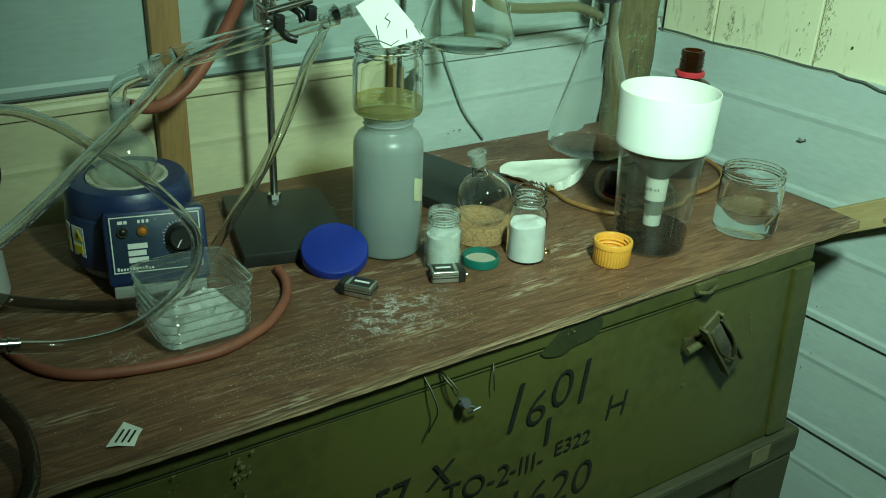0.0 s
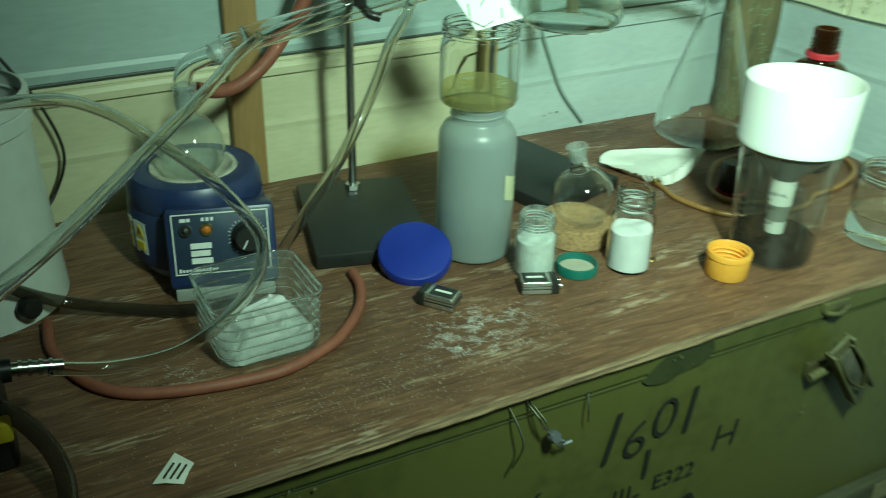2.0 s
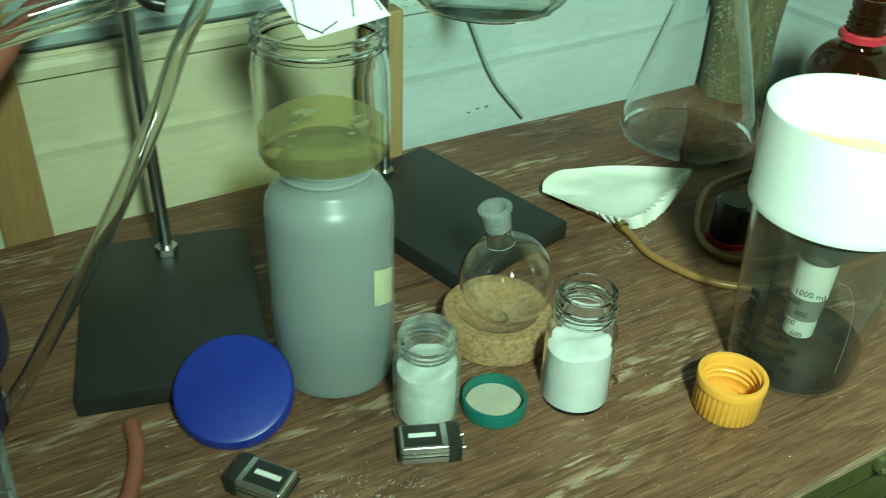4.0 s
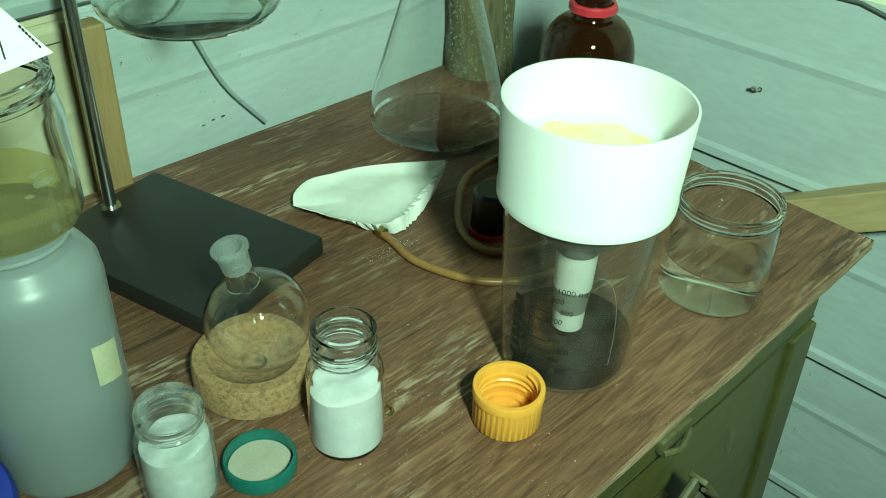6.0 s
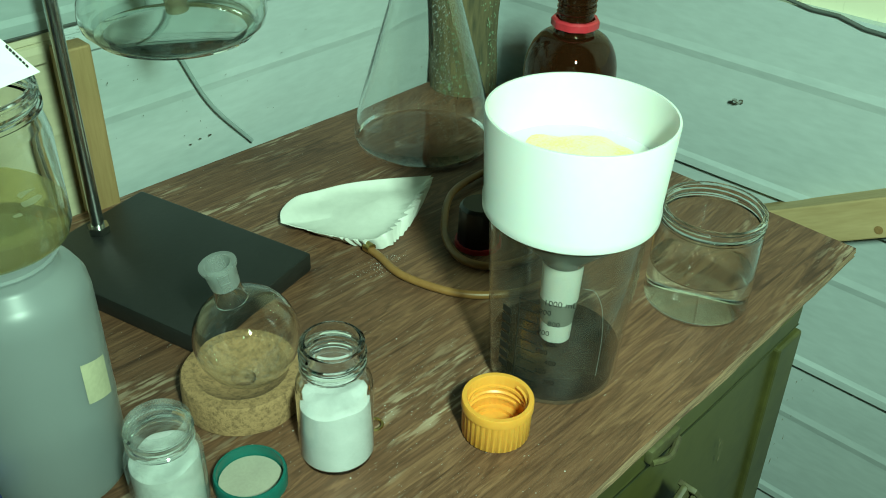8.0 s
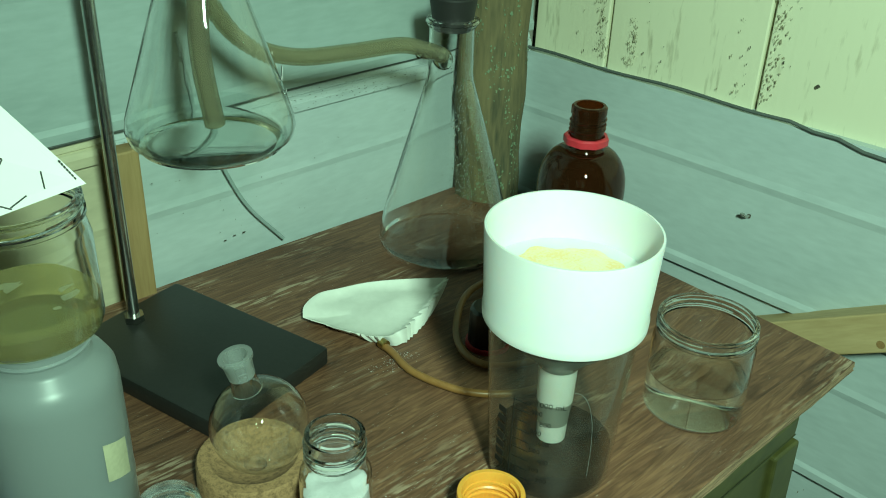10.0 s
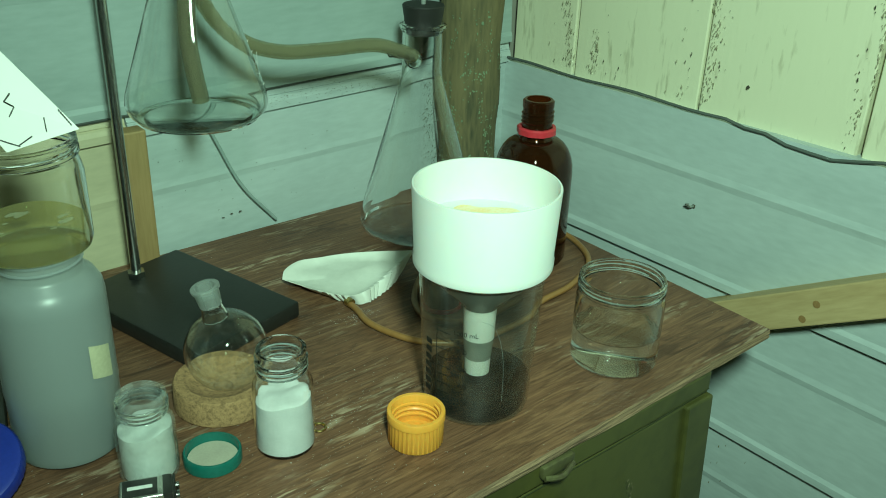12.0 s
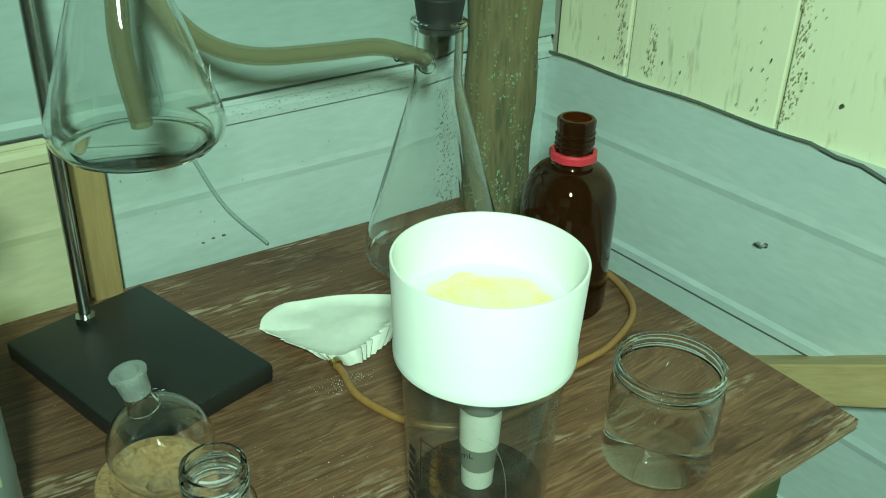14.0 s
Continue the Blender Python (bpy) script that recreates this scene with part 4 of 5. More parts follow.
part("stem_collar", lathe([(0.0152, -0.080), (0.0132, -0.102), (0.0112, -0.102), (0.0130, -0.080)], 32, closed=True), CONE_PLASTIC, funnel)

# jar of cloudy water
wj = thing("water_jar", (1.368, 1.028, T), "open clear glass jar with a little cloudy water", "jar")
part("wall", vessel([(0.040, 0.0), (0.0450, 0.002), (0.0468, 0.007), (0.0466, 0.074), (0.0455, 0.079), (0.0442, 0.082), (0.0442, 0.084), (0.0456, 0.085), (0.0456, 0.088), (0.0442, 0.089),
                     (0.0442, 0.094), (0.0454, 0.096), (0.0450, 0.0985), (0.0438, 0.099)], 0.0026, 0.004), GLASS, wj)
part("thread", threads(0.0446, 0.087, 0.095, 1.6, 0.0013), SOLID_GLASS, wj)
part("water", lathe([(0, 0.0037), (0.0425, 0.0038), (0.0445, 0.007), (0.0444, 0.0415), (0.0430, 0.0402), (0, 0.0400)], 56, cap=False), WATER, wj)

# amber bottle
amber = thing("amber_bottle", (1.465, 1.264, T), "brown amber glass reagent bottle with a red collar", "bottle")
part("wall", vessel([(0.040, 0.0), (0.046, 0.002), (0.0490, 0.008), (0.0490, 0.118)] + [(0.0215 + 0.0275 * math.cos(radians(a)), 0.128 + 0.046 * math.sin(radians(a))) for a in range(0, 91, 15)]
                    + [(0.0195, 0.178), (0.0185, 0.186), (0.0185, 0.215), (0.0195, 0.216), (0.0195, 0.224), (0.0175, 0.226)], 0.0028), AMBER, amber)
part("thread", threads(0.0188, 0.194, 0.211, 3, 0.0016), AMBER, amber)
part("contents", lathe([(0, 0.004), (0.0455, 0.004), (0.0455, 0.120), (0.030, 0.160), (0, 0.160)], 40, cap=False), material("dark_bottle_inside", (0.055, 0.022, 0.009), 0.5, scale=10), amber)
amber.scale = (1, 1, 0.945)
part("red_collar", lathe([(0.0195, 0.181), (0.0238, 0.181), (0.0238, 0.188), (0.0222, 0.190), (0.0195, 0.190)], 28, closed=True, wobble=lambda a, z: 1 + 0.05 * (math.sin(a * 9) > 0.6)), RED_RING, amber, "red plastic tamper ring")
bk_cap = thing("black_bottle_cap", (1.290, 1.226, T), "black screw cap with a red collar lying on the plywood", "cap")
part("shell", moved(lathe([(0, 0.044), (0.017, 0.044), (0.020, 0.041), (0.021, 0.002), (0.0195, 0.0), (0, 0.0)], 40, cap=False, wobble=lambda a, z: 1 - 0.03 * (math.sin(a * 24) > 0)), pose(0, 0, 0.002)), BLACK_PLASTIC, bk_cap)
part("red_collar", lathe([(0.019, 0.0), (0.0232, 0.0), (0.0232, 0.005), (0.019, 0.005)], 30, closed=True), RED_RING, bk_cap)

# fluted filter paper, folded to a shallow cup: a smooth back edge, a pleated front wall, the right end standing up
def fluted_paper():
    back = smooth_path([(-0.078, 0.036, 0.010), (-0.066, 0.050, 0.014), (-0.040, 0.060, 0.015), (-0.012, 0.057, 0.013), (0.020, 0.046, 0.014), (0.050, 0.020, 0.019), (0.082, -0.020, 0.027)], 7)
    front = smooth_path([(0.082, -0.020, 0.027), (0.062, -0.034, 0.028), (0.036, -0.045, 0.025), (0.008, -0.054, 0.020), (-0.024, -0.060, 0.016), (-0.044, -0.048, 0.014), (-0.062, -0.012, 0.012), (-0.078, 0.036, 0.010)], 14)
    rim, wave = [], []
    for q in back[:-1]:
        rim.append(q)
        wave.append(0.0)
    length, pleat = 0.0, 0.0
    for k, q in enumerate(front[:-1]):
        length += (front[k + 1] - q).length
        pleat = length / (0.0112 + 0.0030 * noise.noise((q.x * 30, q.y * 30, 2)))
        rim.append(q)
        wave.append((2 * abs(2 * (pleat % 1.0) - 1) - 1) * min(1.0, 0.25 + k / 8, 0.25 + (len(front) - 1 - k) / 8))
    mid = Vector((-0.004, 0.004, 0.0))
    bm = bmesh.new()
    rows = []
    for s, up, amp, lift in ((0.97, 0.0, 0.35, 0.0), (0.975, 0.45, 0.7, 0.0), (0.975, 0.85, 1.0, 0.5), (0.97, 1.0, 1.2, 1.0), (0.95, 1.0, 1.15, 1.0), (0.90, 0.84, 0.9, 0.5), (0.80, 0.66, 0.45, 0.2), (0.65, 0.58, 0.10, 0.0), (0.35, 0.55, 0.0, 0.0)):
        row = []
        for q, w in zip(rim, wave):
            flat = (q - mid) * s
            flat.x *= 0.74 + 0.26 * up if amp < 1.05 and s > 0.96 else 1.0
            out = Vector((q.x - mid.x, q.y - mid.y, 0)).normalized()
            z = 0.0010 + q.z * up + 0.0034 * lift * w + (0.0030 * noise.noise((flat.x * 22, flat.y * 22, 3)) if s < 0.9 and up > 0.4 else 0)
            where = mid + Vector((flat.x, flat.y, 0)) + out * 0.0048 * amp * w
            row.append(bm.verts.new((where.x, where.y, max(0.0008, z))))
        rows.append(row)
    for a, b in zip(rows, rows[1:]):
        for k in range(len(a)):
            m = (k + 1) % len(a)
            bm.faces.new((a[k], a[m], b[m], b[k]))
    bm.faces.new(rows[-1])
    bm.faces.new(rows[0])
    return bm


solid("filter_paper", fluted_paper(), PAPER, (1.236, 1.338, T), "crumpled white fluted filter paper lying on the plywood", "paper")

# amber rubber hose
hose = thing("rubber_hose", (0, 0, T), "thin amber rubber hose curling over the plywood", "hose")
part("hose_wall", tube([(1.199, 1.286, 0.006), (1.198, 1.268, 0.005), (1.193, 1.232, 0.005), (1.207, 1.184, 0.005), (1.232, 1.154, 0.005), (1.270, 1.136, 0.005), (1.345, 1.138, 0.005), (1.385, 1.157, 0.005), (1.448, 1.166, 0.005), (1.515, 1.200, 0.005), (1.545, 1.262, 0.006),
                        (1.535, 1.310, 0.007), (1.47, 1.318, 0.005), (1.405, 1.312, 0.007), (1.330, 1.300, 0.010), (1.272, 1.255, 0.009), (1.252, 1.216, 0.006), (1.264, 1.186, 0.005), (1.305, 1.168, 0.006), (1.36, 1.166, 0.013)], 0.0039, 10), AMBER_HOSE, hose)
part("hose_tip", moved(lathe([(0.0030, 0), (0.0055, 0.001), (0.0055, 0.009), (0.0030, 0.010)], 14), pose(1.1995, 1.291, 0.0065, 90, 0, 0)), BRASS, hose)

# ---- retort stands ----
def retort_stand(at, turn, size, foot, height, label):
    s = thing("retort_stand", at, label, "retort stand", "retort stands", turn=turn)
    w, d = size
    part("base_plate", box((-w / 2, -d / 2, 0), (w / 2, d / 2, 0.020), 0.003), BLACK_IRON, s)
    local = Matrix.Rotation(radians(-turn), 3, "Z") @ Vector((foot[0] - at[0], foot[1] - at[1], 0))
    part("rod", rod((local.x, local.y, 0.020), (local.x, local.y, height), 0.0058, 20), CHROME, s)
    part("nut", lathe([(0.0058, 0.0205), (0.0105, 0.0205), (0.0105, 0.028), (0.0058, 0.028)], 6, closed=True, at=(local.x, local.y, 0)), CHROME, s)
    return s


retort_stand((0.757, 1.347, T), -13, (0.149, 0.214), (0.774, 1.421), 0.36, "black retort stand with a chromed rod")
retort_stand((1.042, 1.385, T), 14.8, (0.149, 0.214), (1.017, 1.463), 0.70, "black retort stand with a tall chromed rod")

# hanging conical flask, its clamp, and the filter flask that it is piped to
HF = (1.060, 1.345)
hang = thing("conical_flask", (*HF, 1.040), "clear conical flask clamped above the bench with a tube inside", "flask")
part("wall", vessel([(0.050, 0.0), (0.064, 0.003), (0.0715, 0.010), (0.0735, 0.018), (0.0720, 0.028), (0.0630, 0.055), (0.0450, 0.108), (0.0270, 0.160), (0.0185, 0.180), (0.0170, 0.195), (0.0170, 0.222), (0.0200, 0.224), (0.0200, 0.228), (0.0185, 0.230)], 0.0012, 0.0013), GLASS_DUSTY, hang)
part("liquid", lathe([(0, 0.0016), (0.060, 0.0042), (0.0695, 0.0105), (0.0720, 0.018), (0.0705, 0.024), (0, 0.0235)], 48, cap=False), CLEAR_LIQUID, hang)
part("white_print", wrapped(box((0, -0.0002, 0), (0.007, 0.0002, 0.012)), 0.0640, -30, 0.055), WHITE_PRINT, hang)
for k in range(5):
    part("white_print", wrapped(box((0, -0.0002, 0), (0.006, 0.0002, 0.0012)), 0.0700 - k * 0.0035, -36, 0.036 + k * 0.011), WHITE_PRINT, hang)
hang.scale = (0.955, 0.955, 0.97)
clamp2 = thing("flask_clamp", (1.017, 1.463, 1.243), "steel clamp holding the flask neck to the rod", "clamp")
part("boss", box((-0.014, -0.016, -0.014), (0.014, 0.012, 0.014), 0.003), STEEL, clamp2)
part("arm", rod((0.004, -0.010, 0), (0.030, -0.075, 0), 0.005), CHROME, clamp2)
part("jaw", tube([(0.030, -0.072, 0), (0.052, -0.090, 0), (0.062, -0.112, 0)], 0.004, 8), CHROME, clamp2)
part("jaw", tube([(0.030, -0.076, 0), (0.022, -0.104, 0), (0.030, -0.128, 0)], 0.004, 8), CHROME, clamp2)

FF = (1.407, 1.423)
ff = thing("filter_flask", (*FF, T), "large conical filter flask with side arm and rubber bung", "flask")
part("wall", vessel([(0.066, 0.0), (0.077, 0.003), (0.0815, 0.011), (0.0810, 0.020), (0.0740, 0.050), (0.0310, 0.200), (0.0275, 0.212), (0.0262, 0.222), (0.0262, 0.272), (0.0285, 0.275), (0.0305, 0.278), (0.0300, 0.2815), (0.0270, 0.283)], 0.0024), GLASS_DUSTY, ff)
drops = bmesh.new()
for i in range(420):
    z = rng.uniform(0.03, 0.215)
    r = 0.0775 - (z - 0.02) * 0.262 - 0.0024
    a = radians(rng.gauss(-112, 9))
    m = Matrix.Translation((r * math.cos(a), r * math.sin(a), z)) @ Matrix.Rotation(a, 4, "Z") @ Matrix.Diagonal((0.25, 1, rng.uniform(0.8, 1.8), 1))
    bmesh.ops.create_icosphere(drops, subdivisions=1, radius=rng.uniform(0.0003, 0.0011), matrix=m)
tagged(part("droplet", drops, SOLID_GLASS, ff, "beads of condensation inside the glass"), kind="stuff")
part("side_arm", tube([(-0.024, -0.010, 0.243), (-0.040, -0.013, 0.250), (-0.062, -0.016, 0.256)], 0.0062, 14, bore=0.0042), GLASS, ff)
part("arm_joint", moved(lathe([(0.006, 0), (0.0115, 0.002), (0.0125, 0.006), (0.006, 0.008)], 20), pose(-0.0205, -0.0105, 0.243, 0, -95, 25)), GLASS, ff)
part("rubber_bung", lathe([(0, 0.270), (0.0215, 0.270), (0.0270, 0.305), (0.0260, 0.3065), (0, 0.3065)], 36, cap=False), BUNG, ff, "black rubber bung")
part("bung_tube", tube([(0, 0, 0.285), (0, 0, 0.31), (0, 0, 0.36), (-0.02, -0.01, 0.47), (-0.10, -0.02, 0.53), (-0.20, -0.03, 0.50), (-0.30, -0.055, 0.47), (-0.345, -0.076, 0.455)], 0.0030, 10, bore=0.0018),
     clear("white_tube", (0.75, 0.78, 0.76), 0.1, 1.4, haze=0.5, haze_colour=(0.7, 0.75, 0.73)), ff)

fh = thing("vacuum_hose", (0, 0, 0), "thick tan vinyl hose joining the two flasks", "hose")
part("hose_wall", tube([(1.384, 1.412, 1.046), (1.355, 1.406, 1.058), (1.32, 1.410, 1.068), (1.26, 1.420, 1.068), (1.20, 1.426, 1.072), (1.155, 1.434, 1.090), (1.120, 1.440, 1.130), (1.085, 1.440, 1.20), (1.060, 1.415, 1.30),
                        (1.058, 1.368, 1.335), (1.060, 1.345, 1.29), (1.060, 1.345, 1.20), (1.056, 1.346, 1.12), (1.064, 1.346, 1.056)], 0.0088, 14, bore=0.006), TUBE_TAN, fh)
# thin grey tube modelled in place of a soft shadow line on the siding
cord = thing("wall_cord", (0, 0, 0), "thin grey strip standing for a shadow down the back siding", "cord")
part("strand", tube([(1.135, 1.548, 1.08), (1.150, 1.550, 0.99), (1.175, 1.550, 0.925), (1.205, 1.550, 0.862), (1.252, 1.550, 0.803)], 0.0022, 8), SIDING_GREY, cord)

# ---- heating mantle and distillation ----
MX, MY = 0.549, 1.363
mantle = thing("heating_mantle", (MX, MY, T), "dark blue electric heating mantle with a control panel", "heating mantle")
part("body", lathe([(0, 0.012), (0.074, 0.012), (0.080, 0.016), (0.0815, 0.030), (0.0800, 0.080), (0.0780, 0.084), (0.0790, 0.088), (0.0775, 0.108), (0.072, 0.1165), (0.062, 0.1185), (0.052, 0.117), (0.050, 0.110), (0, 0.080)], 64, cap=False), MANTLE_BLUE, mantle)
part("foot_ring", lathe([(0, 0.0), (0.068, 0.0), (0.070, 0.012), (0, 0.012)], 48, cap=False), GREY_FOOT, mantle, "grey metal base")
part("heating_nest", lathe([(0.0515, 0.1145), (0.0505, 0.1185), (0.046, 0.118), (0.038, 0.108), (0.025, 0.098), (0.0, 0.094)], 48, cap=False, wobble=lambda a, z: 1 + 0.03 * noise.noise((math.cos(a) * 9, math.sin(a) * 9, z * 80))), FIBRE, mantle, "woven white fibre nest")
M = pose(-0.002, -0.118, -0.002, 0, 0, -14) @ pose(0, 0, 0.034, -15) @ pose(0, 0, -0.034)    # face of the control box
housing = part("housing", moved(box((-0.060, 0.0, 0.018), (0.060, 0.052, 0.110), 0.006), M), MANTLE_BLUE, mantle)
part("housing_foot", moved(box((-0.055, -0.002, 0.0), (0.055, 0.07, 0.0155), 0.002), pose(-0.002, -0.118, 0.0, 0, 0, -14)), GREY_FOOT, mantle)
part("panel", moved(box((-0.054, -0.0015, 0.034), (0.054, 0.0005, 0.106), 0.0004), M), PANEL, mantle)
for lo, hi in (((-0.0525, 0.0355), (0.0525, 0.0368)), ((-0.0525, 0.1032), (0.0525, 0.1045)), ((-0.0525, 0.0368), (-0.0512, 0.1032)), ((0.0512, 0.0368), (0.0525, 0.1032))):
    part("panel_line", moved(box((lo[0], -0.0019, lo[1]), (hi[0], -0.0013, hi[1])), M), WHITE_PRINT, mantle)
for x, mat in ((-0.038, CHROME), (-0.015, ORANGE_LENS)):
    part("lamp_bezel", moved(lathe([(0.0045, 0), (0.0072, 0), (0.0068, 0.003), (0.0045, 0.003)], 24, closed=True), M @ pose(x, -0.0015, 0.086, 90)), CHROME if x < -0.03 else BRASS, mantle)
    part("indicator", moved(lathe([(0.0046, 0), (0.0044, 0.003), (0.003, 0.0045), (0, 0.005)], 20, cap=False), M @ pose(x, -0.0015, 0.086, 90)), BLACK_PLASTIC if x < -0.03 else mat, mantle)
for x, w in ((-0.043, 0.006), (-0.036, 0.004), (-0.020, 0.003), (-0.015, 0.003), (-0.010, 0.003)):
    part("print_bar", moved(box((x, -0.0018, 0.0955), (x + w, -0.0013, 0.0995)), M), WHITE_PRINT, mantle)
for k in range(3):
    part("emblem_bar", moved(box((-0.034, -0.0019, 0.0475 + k * 0.0085), (-0.011 - 0.002 * (k == 1), -0.0013, 0.0540 + k * 0.0085)), M), WHITE_PRINT, mantle)
for k in range(12):
    part("print_bar", moved(box((-0.0485 + k * 0.0036, -0.0019, 0.0385), (-0.0460 + k * 0.0036, -0.0013, 0.0415 + 0.0012 * (k in (0, 5, 9)))), M), WHITE_PRINT, mantle)
knob = part("dial", moved(lathe([(0.0, 0), (0.0185, 0), (0.0185, 0.004), (0.0150, 0.006), (0.0140, 0.016), (0.0125, 0.0175), (0, 0.0175)], 40, cap=False), M @ pose(0.029, -0.0015, 0.074, 90)), BLACK_PLASTIC, mantle, "black control dial")
part("dial_mark", moved(box((-0.0006, -0.0188, -0.012), (0.0006, -0.0172, -0.001)), M @ pose(0.029, -0.0005, 0.074, 0, 30, 0)), WHITE_PRINT, knob)
for k in range(25):
    a = radians(-140 + k * 280 / 24)
    l = 0.0032 if k % 3 == 0 else 0.0018
    part("dial_tick", moved(box((-0.0003, -0.0019, 0.0195), (0.0003, -0.0013, 0.0195 + l)), M @ pose(0.029, 0, 0.074) @ pose(0, 0, 0, 0, math.degrees(a), 0)), WHITE_PRINT, mantle)
for a, w in ((-155, 0.011), (-143, 0.022)):
    part("warning_label", wrapped(box((0, -0.0002, 0.032), (w, 0.0004, 0.072)), 0.0818, a - 22, 0), WHITE_PRINT, mantle)
    bm = bmesh.new()
    tri_pts = [(w * 0.12, 0.053), (w * 0.88, 0.053), (w * 0.5, 0.069)]
    f0 = [bm.verts.new((x, -0.0005, z)) for x, z in tri_pts]
    f1 = [bm.verts.new((x, 0.0003, z)) for x, z in tri_pts]
    bm.faces.new(f0)
    bm.faces.new(f1)
    for i in range(3):
        bm.faces.new((f0[i], f0[(i + 1) % 3], f1[(i + 1) % 3], f1[i]))
    part("warning_sign", wrapped(bm, 0.0818, a - 22, 0), YELLOW_PRINT, mantle, smooth=False)
    part("warning_sign", wrapped(box((w * 0.2, -0.0006, 0.036), (w * 0.8, 0.0003, 0.047)), 0.0818, a - 22, 0), YELLOW_PRINT, mantle)
    part("warning_mark", wrapped(box((w * 0.46, -0.0009, 0.057), (w * 0.54, -0.0003, 0.0635)), 0.0818, a - 22, 0), INK, mantle)

boil = thing("boiling_flask", (MX, MY, T + 0.100), "clear round flask with a little pale liquid in the mantle", "flask")
prof = [(0.040 * math.sin(math.pi * k / 22), 0.040 - 0.040 * math.cos(math.pi * k / 22)) for k in range(2, 20)] + [(0.0140, 0.079), (0.0118, 0.084), (0.0118, 0.088)]
part("bulb", lathe([(0, 0)] + prof + [(r - 0.0016, z) for r, z in reversed(prof)] + [(0, 0.0018)], 48, cap=False), BOIL_GLASS, boil)
part("ground_neck", lathe([(0.0118, 0.088), (0.0132, 0.112), (0.0140, 0.113), (0.0140, 0.116), (0.0100, 0.116), (0.0098, 0.088)], 32, closed=True), FROSTED, boil)

ya = Vector((MX, MY, 1.003))
adapter = thing("bend_adapter", tuple(ya), "bent clear glass adapter on the boiling flask", "adapter")
part("bend", tube([(0, 0, 0.0), (0.0, 0, 0.020), (0.006, 0.002, 0.032), (0.020, 0.005, 0.038), (0.040, 0.009, 0.042)], 0.0105, 18, bore=0.0085), GLASS, adapter)
part("ground_joint", lathe([(0.0085, -0.012), (0.0125, -0.012), (0.0130, 0.006), (0.0085, 0.006)], 28, closed=True), FROSTED, adapter)
part("ground_socket", rod((0.036, 0.008, 0.041), (0.058, 0.013, 0.046), 0.0128), FROSTED, adapter)

A, B = Vector((0.598, 1.370, 1.054)), Vector((0.884, 1.370, 1.102))
cond = thing("glass_condenser", tuple(A), "clear glass condenser lying in a clamp", "condenser")
d = (B - A)
part("jacket", tube([d * 0.10, d * 0.13, d * 0.5, d * 0.86, d * 0.89], 0.0150, 22, bore=0.0132, step=4), GLASS, cond)
part("inner_tube", tube([d * 0.0, d * 0.5, d * 1.0], 0.0070, 16, bore=0.0055, step=4), GLASS, cond)
part("end_socket", tube([d * 0.0, d * 0.06, d * 0.12], 0.0115, 18, bore=0.0095, step=4), GLASS, cond)
part("drip_end", tube([d * 0.87, d * 0.93, d * 1.04], 0.0085, 16, bore=0.007, step=4), GLASS, cond)
part("ground_tip", tube([d * 0.97, d * 1.05], 0.0098, 16, straight=True), FROSTED, cond)
part("water_inlet", tube([d * 0.80 + Vector((0, -0.012, 0.004)), d * 0.80 + Vector((0.0, -0.026, 0.006))], 0.0050, 12, bore=0.0035, straight=True), GLASS, cond)
part("water_outlet", tube([d * 0.14 + Vector((0, -0.012, 0.004)), d * 0.14 + Vector((-0.003, -0.026, 0.006))], 0.0050, 12, bore=0.0035, straight=True), GLASS, cond)
clamp = thing("condenser_clamp", (0.773, 1.425, 1.098), "chromed boss and black clamp holding the condenser", "clamp")
part("boss", box((-0.013, -0.014, -0.016), (0.013, 0.012, 0.020), 0.003), CHROME, clamp)
part("screw", rod((-0.004, -0.018, 0.012), (-0.008, -0.028, 0.052), 0.0045), CHROME, clamp)
part("screw", rod((0, 0, 0.012), (0.026, 0.004, 0.016), 0.004), CHROME, clamp)
part("arm", rod((0, -0.010, 0), (-0.004, -0.034, -0.004), 0.006), CHROME, clamp)
part("jaw", tube([(-0.016, -0.034, 0.004), (-0.020, -0.056, 0.008), (-0.016, -0.074, 0.002), (-0.012, -0.079, -0.010)], 0.0045, 10), BLACK_PLASTIC, clamp)
part("jaw", tube([(0.012, -0.034, 0.010), (0.012, -0.060, 0.014), (0.018, -0.076, 0.008), (0.020, -0.079, -0.002)], 0.0045, 10), BLACK_PLASTIC, clamp)
part("jaw", tube([(0.004, -0.036, -0.018), (0.006, -0.060, -0.024), (0.018, -0.066, -0.028)], 0.0060, 10), BLACK_PLASTIC, clamp)
for k, (x, z) in enumerate(((-0.022, 0.020), (0.024, 0.028))):
    part("jaw_bar", moved(box((-0.006, -0.085, -0.004), (0.006, -0.030, 0.004), 0.002), pose(x, 0, z - 0.002, 8, 0, 4)), CHROME, clamp)
    part("jaw_tip", moved(box((-0.007, -0.092, -0.010), (0.007, -0.080, 0.010), 0.003), pose(x, 0, z - 0.006, 8, 0, 4)), BLACK_PLASTIC, clamp, "black rubber jaw tip")
part("cross_bar", rod((-0.030, -0.078, 0.014), (0.034, -0.078, 0.026), 0.005), CHROME, clamp)
part("wing_nut", moved(lathe([(0.003, 0), (0.009, 0.001), (0.009, 0.007), (0.003, 0.008)], 8), pose(-0.036, -0.020, 0.066, 60, 20, 0)), CHROME, clamp)


# ---- hoses ----
def hose_thing(name, pts, r, mat, label, bore=0.0, n=14):
    h = thing(name, pts[0], label, "hose")
    p0 = Vector(pts[0])
    part("hose_wall", tube([Vector(p) - p0 for p in pts], r, n, bore=bore), mat, h)
    return h


